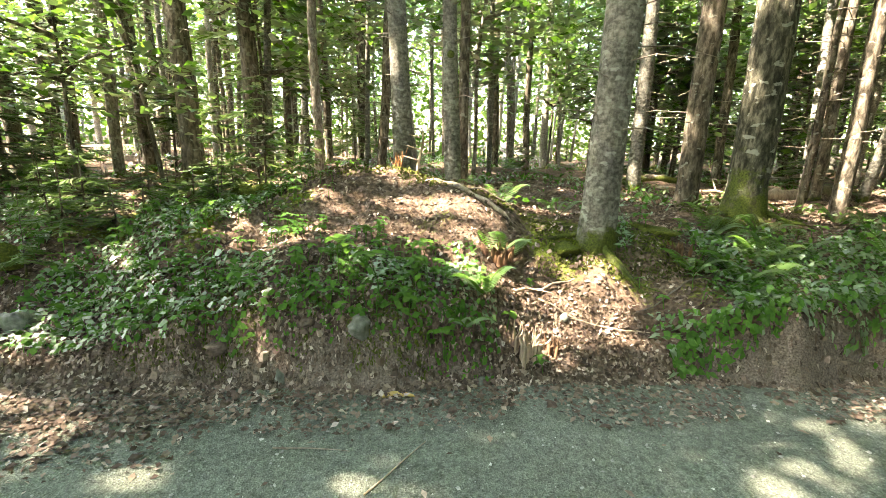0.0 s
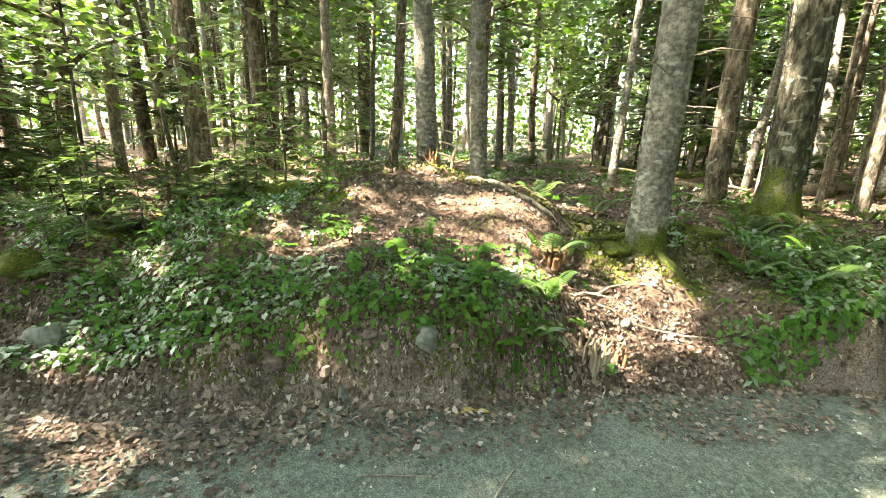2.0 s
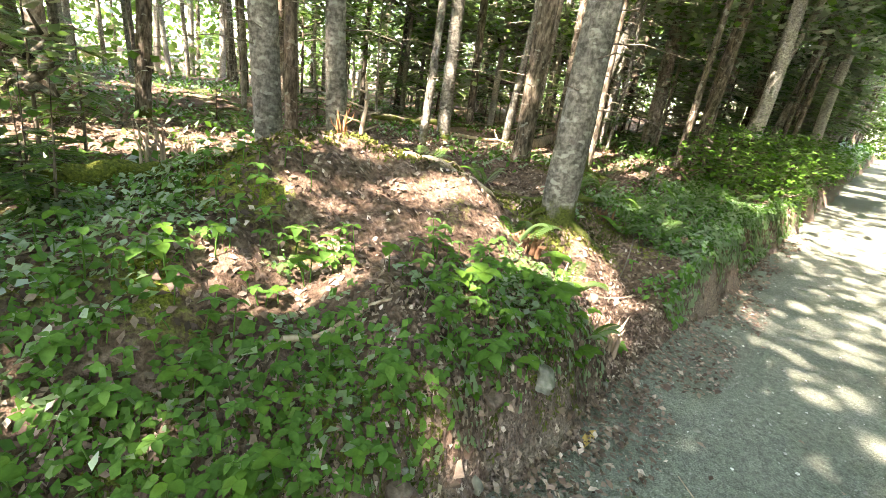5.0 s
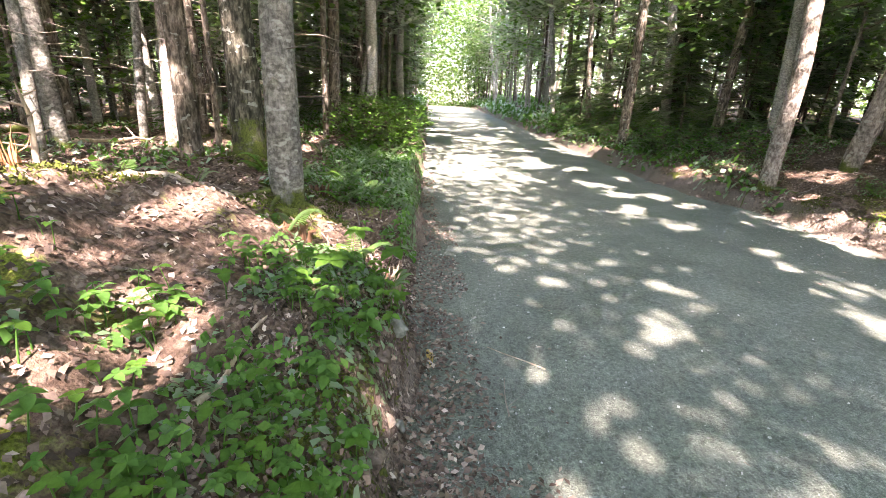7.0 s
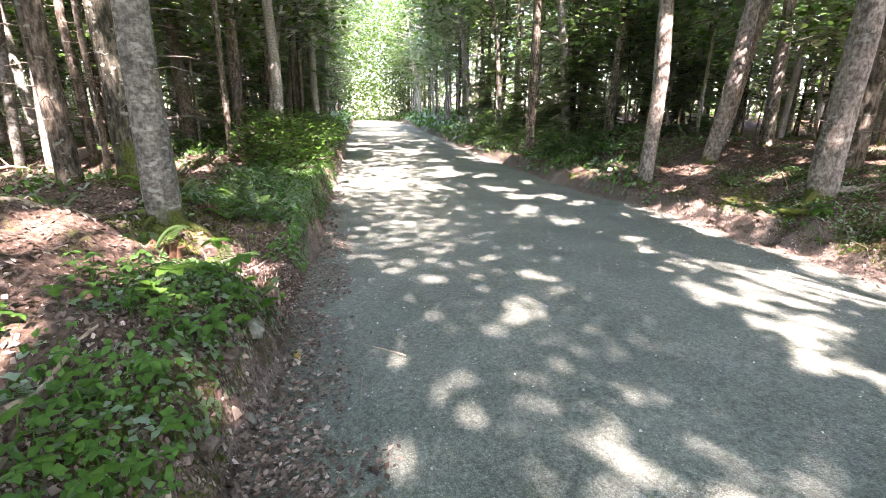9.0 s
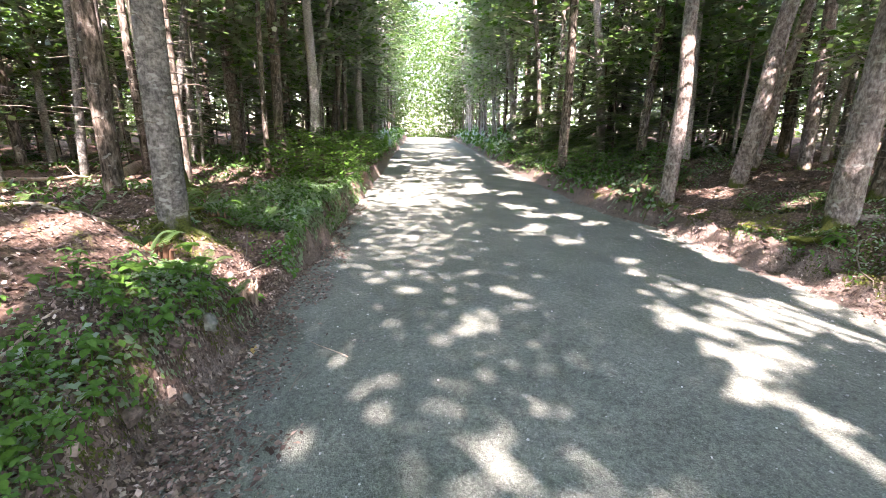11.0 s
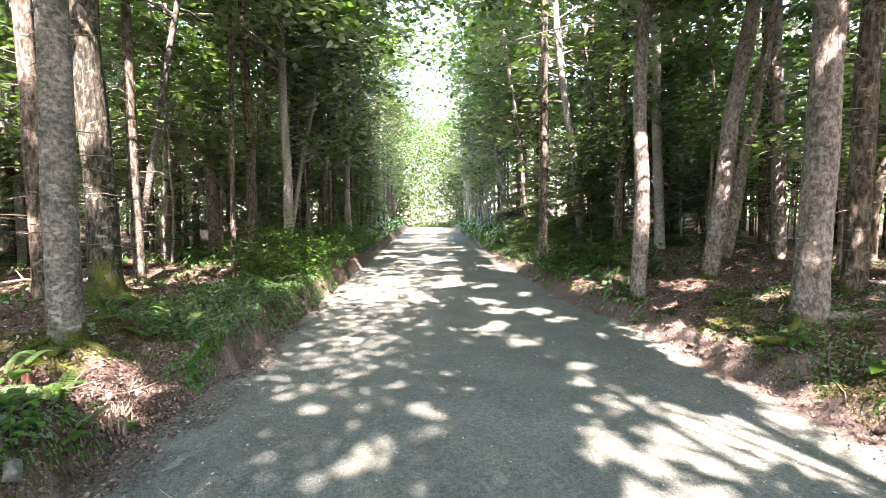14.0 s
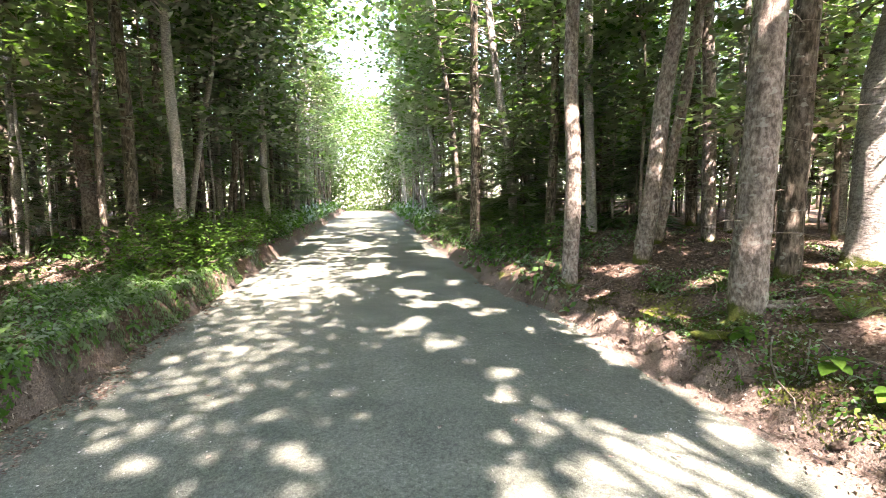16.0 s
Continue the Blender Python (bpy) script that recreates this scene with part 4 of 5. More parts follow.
# young firs and bright saplings on the bank by the mound
for x, y, h, mat, reach in [(-1.75, 6.0, 1.5, NEEDLE_PALE, 0.75), (-2.3, 6.3, 1.2, NEEDLE_PALE, 0.6), (-1.2, 6.3, 1.0, NEEDLE_PALE, 0.55), (-3.6, 5.2, 0.9, NEEDLE_PALE, 0.55), (-3.0, 4.7, 0.7, NEEDLE_PALE, 0.5), (-4.2, 4.6, 1.0, NEEDLE, 0.6),
                         (-2.6, 4.2, 0.55, NEEDLE_PALE, 0.45), (-3.4, 4.0, 0.6, NEEDLE_PALE, 0.45), (-4.6, 5.6, 1.6, NEEDLE, 0.8), (-4.1, 3.6, 0.5, NEEDLE_PALE, 0.4), (-2.0, 3.7, 0.4, NEEDLE_PALE, 0.3), (-2.3, 3.2, 0.3, NEEDLE_PALE, 0.24),
                         (-1.9, 5.0, 0.5, NEEDLE_PALE, 0.4), (-1.6, 4.4, 0.35, NEEDLE, 0.3), (-5.2, 6.4, 2.6, NEEDLE, 1.1), (-6.0, 5.6, 3.2, NEEDLE, 1.3), (0.2, 7.6, 0.6, NEEDLE_PALE, 0.4), (2.4, 9.3, 0.8, NEEDLE_PALE, 0.5), (6.9, 7.6, 1.4, NEEDLE_PALE, 0.7), (8.5, 6.9, 1.8, NEEDLE, 0.8),
                         # the pale needles on these roadside firs stand in for sunlit boughs
                         (9.6, -5.0, 3.0, NEEDLE_PALE, 1.3), (10.8, -4.2, 3.6, NEEDLE_PALE, 1.4), (12.5, -4.4, 4.2, NEEDLE_PALE, 1.6), (8.6, -6.2, 2.8, NEEDLE, 1.2), (14.5, -3.6, 3.8, NEEDLE_PALE, 1.5), (12.4, 6.2, 3.5, NEEDLE_PALE, 1.4), (17.5, 5.2, 4.5, NEEDLE_PALE, 1.6), (21, 5.6, 4.8, NEEDLE_PALE, 1.7), (18, -3.4, 4.6, NEEDLE_PALE, 1.7)]:
    sapling(x, y, h, r, "young fir with soft feathery boughs on the bank" if y > 0 and x < 3 else "young fir with low green boughs beside the road", reach=reach, material=mat)
for k in range(26):
    x, y = r.uniform(-4.2, -1.3), r.uniform(3.1, 5.6)
    sapling(x, y, r.uniform(0.2, 0.45), r, "tiny feathery fir seedling in the leaf litter", reach=r.uniform(0.18, 0.32), material=NEEDLE_PALE)
for x, y, h, cnt, size, reach in [(-2.55, 5.35, 2.9, 720, 0.13, 1.15), (-3.4, 5.2, 2.5, 520, 0.12, 0.95), (-1.5, 5.5, 1.1, 200, 0.09, 0.5), (-4.8, 6.9, 2.6, 500, 0.12, 0.9)]:
    sapling(x, y, h, r, "thin maple sapling with bright sunlit leaves", True, cnt, size, reach, low=0.45)
# roadside shrubs, raspberry and bracken on the bank farther on
for k in range(34):
    x = 6.6 + 9.5 * r.random() ** 1.1
    y = float(axis_y(x)) + HALF + 0.25 + r.uniform(0.0, 1.2)
    sapling(x, y, r.uniform(0.5, 1.05), r, "dense bright green roadside shrub on the bank", True, 420, 0.085, 0.42, FERN, "roadside_shrub", 0.1)
for k in range(26):
    x = 6.5 + 14 * r.random()
    y = float(axis_y(x)) - float(half_r(x)) - 0.4 - r.uniform(0.0, 1.4)
    sapling(x, y, r.uniform(0.3, 0.7), r, "low green leafy shrub on the cut bank", True, 260, 0.08, 0.4, HERB, "bank_shrub", 0.1)

# herbs on the bank
herbs = [herb("bunchberry", -10 + 0.3 * k, 20, r.uniform(0.05, 0.12), r.integers(4, 7), r.uniform(0.042, 0.06), r, "low plant with a whorl of oval green leaves", "low herbs", width=0.3) for k in range(5)]
herbs += [herb("leafy_herb", -10 + 0.3 * k, 21, r.uniform(0.13, 0.22), 4, r.uniform(0.055, 0.07), r, "green woodland plant with paired oval leaves", "low herbs", 2, width=0.32) for k in range(2)]
herbs += [herb("maple_seedling", -10 + 0.3 * k, 22, r.uniform(0.08, 0.16), 3, r.uniform(0.05, 0.07), r, "small seedling with three broad light green leaves", "seedlings", material=FERN, width=0.42) for k in range(3)]


def herb_at(x, y, lo, hi):
    src = herbs[(0, 1, 2, 3, 4, 7, 8, 9, 5, 6)[int(10 * r.random() ** 1.15)]]
    c = copy_thing(src, pose(x, y, land_at(x, y) - 0.01, r.uniform(-12, 12), r.uniform(-10, 10), r.uniform(0, 360)))
    SCALE(c, r.uniform(lo, hi))


n = 0
for k in range(6000):
    x, y = r.uniform(-3.2, 1.3), r.uniform(2.62, 4.4)
    if fbm(np.array(x * 1.4), np.array(y * 1.4), 61, 2) < -0.22 or (x > 0.55 and r.random() < 0.8) or (x > -0.4 and y > 3.5) or (x < -1.6 and r.random() < 0.55) or (y > 3.7 and r.random() < 0.5):
        continue
    herb_at(x, y, 0.65, 1.2)
    n += 1
    if n >= 360:
        break
for k in range(85):
    herb_at(r.uniform(-1.9, 0.55), r.uniform(2.66, 3.2), 0.8, 1.2)
n = 0
for k in range(3000):
    left = r.random() < 0.72
    x = r.uniform(1.9, 7.5)
    y = float(axis_y(x)) + (HALF + r.uniform(0.05, 1.5) if left else -float(half_r(x)) - r.uniform(0.35, 2.6))
    if math.hypot(x - 1.8, y - 3.8) < 0.4 or any(math.hypot(x - a, y - b) < 0.35 for a, b in spots[:42]) or (not left and r.random() < 0.6):
        continue
    herb_at(x, y, 0.9, 1.5)
    n += 1
    if n >= 95:
        break
for x, y, hgt, ln in [(0.12, 2.72, 0.34, 0.12), (-0.15, 2.85, 0.28, 0.11), (0.4, 2.85, 0.32, 0.11), (0.5, 2.65, 0.18, 0.09), (2.3, -3.7, 0.16, 0.14), (1.55, -3.8, 0.18, 0.14), (1.0, -3.7, 0.16, 0.13)]:
    herb("hobblebush", x, y, hgt, 5, ln, r, "small shrub with large soft green leaves", "broad-leaved shrubs", 1 if y > 0 else 2, FERN, width=0.4)
for x, y, size, fronds in [(0.75, 3.0, 0.3, 5), (0.95, 3.55, 0.32, 6), (1.15, 4.9, 0.34, 6), (0.9, 5.4, 0.3, 6), (2.45, 3.45, 0.32, 6), (2.75, 3.3, 0.34, 7), (3.05, 3.55, 0.36, 7), (2.95, 4.15, 0.34, 6), (3.4, 3.7, 0.36, 7), (3.3, 4.55, 0.38, 7), (3.65, 4.4, 0.3, 6),
                           (4.2, 3.6, 0.36, 7), (4.5, 4.2, 0.34, 6), (5.2, 3.7, 0.38, 7), (5.6, 3.9, 0.36, 6), (6.2, 3.5, 0.4, 7), (6.6, 4.0, 0.4, 7), (4.8, 3.25, 0.3, 6), (0.62, 2.72, 0.2, 5), (3.7, -4.6, 0.34, 6), (4.6, -4.3, 0.32, 6), (3.9, -5.5, 0.36, 6), (6.7, -4.1, 0.34, 6), (7.4, -4.4, 0.36, 6), (2.1, -4.6, 0.3, 5), (8.2, -3.9, 0.36, 7), (1.7, 4.6, 0.3, 5), (5.0, 5.0, 0.32, 6)]:
    fern(x, y, size, fronds, r)

# ---- litter, moss, grit: what nobody could count ----
def scatter(n, x0, x1, y0, y1, keep, seed):
    q = np.random.default_rng(seed)
    x, y = q.uniform(x0, x1, n), q.uniform(y0, y1, n)
    k = keep(x, y)
    return x[k], y[k], q


def flat_leaves(geo, x, y, q, size, lift, tilt, wide=0.3, fold=0.35):
    m = len(x)
    az = q.uniform(0, 2 * math.pi, m)
    ln = size * q.uniform(0.35, 1.45, m)
    along = np.stack([np.cos(az), np.sin(az), q.normal(0, tilt, m)], 1) * ln[:, None]
    side = np.stack([-np.sin(az), np.cos(az), q.normal(0, tilt, m)], 1) * (ln * wide)[:, None]
    e = 0.04
    zx, zy = (land(x + e, y) - land(x - e, y)) / (2 * e), (land(x, y + e) - land(x, y - e)) / (2 * e)
    for w in (along, side):
        size_was = np.linalg.norm(w, axis=1, keepdims=True)
        w[:, 2] += w[:, 0] * zx + w[:, 1] * zy
        w *= size_was / np.linalg.norm(w, axis=1, keepdims=True)
    base = np.stack([x, y, np.maximum(land(x, y), grade(x) + 0.03 * (np.abs(y - axis_y(x)) < HALF)) + lift * q.random(m)], 1)
    return leaves(geo, base - along * 0.5, along, side, fold)


LG = Geo()
x, y, q = scatter(70000, -4.2, 9.0, 2.3, 8.0, lambda a, b: (b - axis_y(a) > 2.52) & (vnoise(a * 91, b * 83) < 0.95 - 0.06 * (b - 2.5)), 71)
flat_leaves(LG, x, y, q, 0.036, 0.022, 0.45)
x, y, q = scatter(40000, -1.0, 9.0, -7.5, -2.6, lambda a, b: (b - axis_y(a) < -half_r(a) - 0.02), 72)
flat_leaves(LG, x, y, q, 0.034, 0.02, 0.45)
x, y, q = scatter(16000, -3.4, 1.9, 2.5, 3.2, lambda a, b: (b - axis_y(a) > 2.56), 92)
flat_leaves(LG, x, y, q, 0.025, 0.025, 0.8)
x, y, q = scatter(9000, -3.2, 5.5, 2.0, 2.85, lambda a, b: (b - axis_y(a) > 2.1) & (vnoise(a * 3, b * 3) + 0.9 * (b - axis_y(a) - 2.45) > 0.3), 73)
flat_leaves(LG, x, y, q, 0.034, 0.01, 0.25)
x, y, q = scatter(620, -3.2, 8.0, -2.6, 2.6, lambda a, b: vnoise(a * 2, b * 2) > 0.3, 74)
flat_leaves(LG, x, y, q, 0.04, 0.01, 0.15)
x, y, q = scatter(16000, -3.4, 0.9, 1.6, 2.7, lambda a, b: b + 0.55 * fbm(a * 1.8, b * 1.8, 99, 3) > np.maximum(2.38 + 0.33 * np.minimum(a, 0.0), 1.75) + 0.5 * (lattice(np.floor(a * 300), np.floor(b * 300), 8) - 0.5), 99)
flat_leaves(LG, x, y, q, 0.034, 0.012, 0.3)
single("leaf_litter", LG, LITTER, 0, 0, 0, "dry brown fallen leaves over the banks", "leaf litter", kind="stuff")

GL = Geo()
x, y, q = scatter(42000, 1.9, 11.0, 2.4, 5.2, lambda a, b: (b - axis_y(a) > 2.56) & (b - axis_y(a) < 4.0) & (fbm(a * 1.3, b * 1.3, 81, 3) > -0.16), 75)
flat_leaves(GL, x, y, q, 0.05, 0.16, 0.5)
x, y, q = scatter(24000, 5.0, 40.0, -4.2, 5.0, lambda a, b: (np.abs(b - axis_y(a)) > np.where(b > axis_y(a), 2.58, half_r(a) + 0.1)) & (np.abs(b - axis_y(a)) < 3.8) & (fbm(a * 0.8, b * 0.8, 89, 2) > -0.1), 93)
flat_leaves(GL, x, y, q, 0.12, 0.2, 0.6)
x, y, q = scatter(70000, -4.2, 1.4, 2.6, 5.6, lambda a, b: (fbm(a * 1.7, b * 1.7, 82, 3) > -0.02 + 0.05 * (a > -1)) & ~((a > -0.7) & (b > 3.5)) & ~(a > 0.75) & (lattice(np.floor(a * 400), np.floor(b * 400), 3) < np.where(a < -1.2, 0.5, 0.42)), 76)
flat_leaves(GL, x, y, q, 0.04, 0.07, 0.4)
x, y, q = scatter(20000, 0.5, 11.0, -6.5, -2.95, lambda a, b: (fbm(a * 1.1, b * 1.1, 83, 3) > 0.0) & (b - axis_y(a) < -half_r(a) - 0.25), 77)
flat_leaves(GL, x, y, q, 0.045, 0.08, 0.5)
x, y, q = scatter(12000, 8.0, 20.0, -6.5, 8, lambda a, b: (b - axis_y(a) > 2.9) | (b - axis_y(a) < -half_r(a) - 0.3), 78)
flat_leaves(GL, x, y, q, 0.11, 0.25, 0.6)
x, y, q = scatter(16000, 18.0, 60.0, -6, 9, lambda a, b: np.abs(b - axis_y(a)) > 2.7, 88)
flat_leaves(GL, x, y, q, 0.25, 0.6, 0.6)
x, y, q = scatter(20000, -9.0, 9.0, 5.2, 16, lambda a, b: fbm(a * 0.6, b * 0.6, 84, 3) > -0.02, 79)
flat_leaves(GL, x, y, q, 0.07, 0.14, 0.6)
x, y, q = scatter(3000, -2.2, 0.85, 2.6, 3.3, lambda a, b: fbm(a * 2.3, b * 2.3, 96, 3) > -0.2, 97)
flat_leaves(GL, x, y, q, 0.042, 0.06, 0.35, 0.36)
x, y, q = scatter(16000, 1.95, 9.0, 2.5, 3.4, lambda a, b: (b - axis_y(a) > 2.58) & (b - axis_y(a) < 2.95) & (fbm(a * 1.6, b * 2, 98, 3) > -0.12), 98)
flat_leaves(GL, x, y, q, 0.05, 0.09, 0.4, 0.34)
single("ground_cover", GL, HERB, 0, 0, 0, "small green woodland leaves covering the banks", "ground cover", kind="stuff")

MG = Geo()
x, y, q = scatter(60000, -2.2, 4.5, 3.2, 5.6, lambda a, b: (np.exp(-((a - 1.95) / 0.6) ** 2 - ((b - 3.8) / 0.4) ** 2) + np.exp(-((a + 0.6) / 1.0) ** 2 - ((b - 4.45) / 0.22) ** 2) + np.exp(-((a - 3.9) / 0.6) ** 2 - ((b - 5.0) / 0.45) ** 2) + 0.5 * np.exp(-((a - 0.9) / 0.5) ** 2 - ((b - 4.2) / 0.15) ** 2) > 0.42 - 0.6 * fbm(a * 4, b * 4, 85, 2)), 80)
flat_leaves(MG, x, y, q, 0.022, 0.02, 0.9, 0.3)
x, y, q = scatter(30000, 0.8, 5.0, -4.6, -3.0, lambda a, b: (fbm(a * 2.2, b * 2.2, 86, 3) > 0.06) & (b - axis_y(a) < -half_r(a) - 0.2), 81)
flat_leaves(MG, x, y, q, 0.022, 0.02, 0.9, 0.3)
x, y, q = scatter(9000, -1.6, 0.4, 2.55, 3.2, lambda a, b: fbm(a * 2.6, b * 2.6, 87, 3) > 0.1, 82)
flat_leaves(MG, x, y, q, 0.022, 0.02, 0.9, 0.3)
single("moss_mat", MG, MOSS, 0, 0, 0, "yellow-green moss on the mound and round the roots", "moss", kind="stuff")


def pebbles(geo, x, y, z, size, q):
    m = len(x)
    c = np.array([[-1, -1, -1], [1, -1, -1], [1, 1, -1], [-1, 1, -1], [-1, -1, 1], [1, -1, 1], [1, 1, 1], [-1, 1, 1]]) * 0.5
    v = c[None] * (1 + q.normal(0, 0.22, (m, 8, 3)))
    v[:, 4:, :2] *= 0.62
    az = q.uniform(0, 6.28, m)
    ca, sa = np.cos(az)[:, None], np.sin(az)[:, None]
    v = v * size[:, None, None] * np.stack([np.ones(m), q.uniform(0.6, 1, m), q.uniform(0.4, 0.8, m)], 1)[:, None, :]
    v = np.stack([v[..., 0] * ca - v[..., 1] * sa, v[..., 0] * sa + v[..., 1] * ca, v[..., 2]], -1)
    v += np.stack([x, y, z], 1)[:, None, :]
    f = np.array([(0, 3, 2, 1), (4, 5, 6, 7), (0, 1, 5, 4), (1, 2, 6, 5), (2, 3, 7, 6), (3, 0, 4, 7)])
    geo.add(v, (f[None] + 8 * np.arange(m)[:, None, None]))


def road_top(x, y):
    v = y - axis_y(x)
    return grade(x) + 0.055 * (1 - np.minimum((v / HALF) ** 2, 1.2)) + 0.014 * fbm(x * 1.5, v * 1.5, 31, 4) + 0.004 * fbm(x * 9, v * 9, 35, 2) - 0.012 * np.exp(-((np.abs(v) - 0.85) / 0.3) ** 2)


PG = Geo()
x, y, q = scatter(20000, -3.6, 7.0, -3.2, 2.75, lambda a, b: vnoise(a * 57, b * 61) < 0.35 + 0.5 * step(1.2, 2.4, np.abs(b - axis_y(a))), 90)
pebbles(PG, x, y, road_top(x, y) + 0.001, 0.004 + 0.016 * q.random(len(x)) ** 4, q)
single("loose_grit", PG, GRIT, 0, 0, 0, "loose grey grit and small stones on the road", "gravel", kind="stuff", smooth=False)
CG = Geo()
x, y, q = scatter(30000, -3.6, 8.0, -4.2, 3.2, lambda a, b: ((b - axis_y(a) > np.maximum(2.3 + 0.3 * np.minimum(a, 0.0), 1.8)) & (b - axis_y(a) < 2.85) & (vnoise(a * 4, b * 4) > 0.3)) | ((b - axis_y(a) < -half_r(a) + 0.15) & (b - axis_y(a) > -half_r(a) - 0.75) & (vnoise(a * 2, b * 3) > 0.4)), 91)
pebbles(CG, x, y, np.maximum(land(x, y), road_top(x, y)), 0.008 + 0.055 * q.random(len(x)) ** 4, q)
single("soil_crumbs", CG, SOIL, 0, 0, 0, "dark crumbled earth and clods along the cut banks", "soil", kind="stuff", smooth=False)


# ---- stones, sticks, stumps ----
def boulder(name, x, y, size, flat, label, seed, sink=0.3, material=None, category="stone"):
    bm = bmesh.new()
    bmesh.ops.create_icosphere(bm, subdivisions=3 if size[0] > 0.1 else 2, radius=0.5)
    for v in bm.verts:
        k = v.co.copy()
        flatten = max(abs(k.dot(Vector(a).normalized())) for a in ((1, 0.3, 0.4), (-0.5, 1, 0.2), (0.2, -0.4, 1), (0.8, 0.7, -0.6))) / 0.5
        v.co *= (0.75 + 0.45 * noise.noise(k * 1.7 + Vector((seed, 3, 1))) + 0.16 * noise.noise(k * 5 + Vector((seed, 0, 2)))) / max(flatten, 0.6)
        v.co = Vector((v.co.x * size[0], v.co.y * size[1], v.co.z * size[2]))
    me = bpy.data.meshes.new(name)
    bm.to_mesh(me)
    bm.free()
    me.materials.append(material or STONE)
    for p in me.polygons:
        p.use_smooth = True
    z = max(land_at(x, y), float(road_top(np.array(x), np.array(y))) if -float(half_r(x)) < y - 0.04 * x < 2.5 else -9)
    ob = single(name, me, None, x, y, z + size[2] * (0.5 - sink), label, category, "stones" if category == "stone" else "", turn=seed * 40)
    return ob


boulder("rock", 0.02, 2.63, (0.22, 0.12, 0.12), 0, "greenish grey triangular rock in the cut bank", 1)
boulder("stone", -0.43, 2.55, (0.07, 0.06, 0.09), 0, "small pale grey stone in the bank", 2)
boulder("stone", -0.5, 2.42, (0.08, 0.06, 0.06), 0, "small grey stone at the foot of the bank", 3)
boulder("rock", -2.1, 2.85, (0.24, 0.2, 0.14), 0, "rounded mossy grey rock among fallen leaves", 4)
boulder("rock", -2.5, 3.3, (0.34, 0.26, 0.2), 0, "moss-covered rounded rock on the bank", 5, material=MOSS)
boulder("stone", 1.34, 3.08, (0.09, 0.07, 0.06), 0, "white pebble on bare needles", 6)
boulder("stone", 0.72, 2.6, (0.07, 0.06, 0.05), 0, "small grey stone at the road edge", 7)
boulder("moss_cushion", 2.35, 4.0, (0.5, 0.22, 0.1), 0, "bright yellow-green moss cushion on a root", 8, 0.4, MOSS, "moss")
boulder("moss_cushion", 1.5, 3.75, (0.3, 0.25, 0.12), 0, "bright green moss cushion at a tree foot", 9, 0.4, MOSS, "moss")
boulder("moss_cushion", 3.5, 4.75, (0.5, 0.4, 0.2), 0, "green moss cushion at a thick trunk", 10, 0.4, MOSS, "moss")
boulder("moss_cushion", 2.55, -3.6, (0.45, 0.25, 0.12), 0, "mossy clod overhanging the cut bank", 11, 0.4, MOSS, "moss")
boulder("moss_cushion", 1.0, -3.75, (0.4, 0.3, 0.1), 0, "mossy hummock on the bank", 12, 0.4, MOSS, "moss")
for k in range(30):
    left = k % 2 == 0
    x = r.uniform(-2.6, 3.5)
    y = float(axis_y(x)) + (HALF - r.uniform(-0.15, 0.5) if left else -float(half_r(x)) + r.uniform(-0.1, 0.6))
    s = r.uniform(0.02, 0.05)
    boulder("stone", x, y, (s, s * 0.8, s * 0.6), 0, "small grey stone at the gravel edge", 20 + k)


CLOD = speckled("earth_clod", [(0.3, (0.05, 0.038, 0.031)), (0.55, (0.14, 0.105, 0.085)), (0.8, (0.27, 0.215, 0.18))], 30, relief=0.02)
for k in range(24):
    right = k % 4 != 0
    x = r.uniform(0.4, 6.5) if right else r.uniform(-2.0, 4.0)
    y = float(axis_y(x)) + (-float(half_r(x)) - r.uniform(0.05, 0.6) if right else HALF + r.uniform(0.03, 0.15))
    s = r.uniform(0.07, 0.2)
    boulder("earth_clod", x, y, (s, s * r.uniform(0.6, 0.9), s * r.uniform(0.45, 0.7)), 0, "crumbling brown clod of earth in the cut bank", 60 + k, 0.62, CLOD, "earth clod")


def stick(name, a, b, rad, label, material=None, bends=0.02, forks=0, seed=0, lift=0.01):
    """A fallen stick that follows the ground from a to b, with side twigs."""
    q = np.random.default_rng(seed)
    t = np.linspace(0, 1, 9)
    p = np.array(a)[None, :2] * (1 - t)[:, None] + np.array(b)[None, :2] * t[:, None] + bends * np.column_stack([np.sin(t * 5 + seed), np.cos(t * 4 + seed * 2)])
    z = np.maximum(land(p[:, 0], p[:, 1]), np.where((p[:, 1] - axis_y(p[:, 0]) < HALF) & (p[:, 1] - axis_y(p[:, 0]) > -half_r(p[:, 0])), road_top(p[:, 0], p[:, 1]), -9)) + rad * 0.8 + lift
    line = np.column_stack([p, z])
    e = thing(name, *line[4], label, "stick", "fallen sticks")
    part("stem", tube(Geo(), line - line[4], rad * (1 - 0.6 * t), 6, 0.15, seed), material or TWIG, e)
    for k in range(forks):
        i = 2 + k % 6
        o = np.array([q.normal(0, 1), q.normal(0, 1), q.uniform(0, 0.5)])
        o = o / np.linalg.norm(o) * q.uniform(0.1, 0.3)
        part("twig", tube(Geo(), np.stack([line[i], line[i] + o * 0.5, line[i] + o]) - line[4], [rad * 0.5, rad * 0.35, 0.001], 4), material or TWIG, e)
    return e


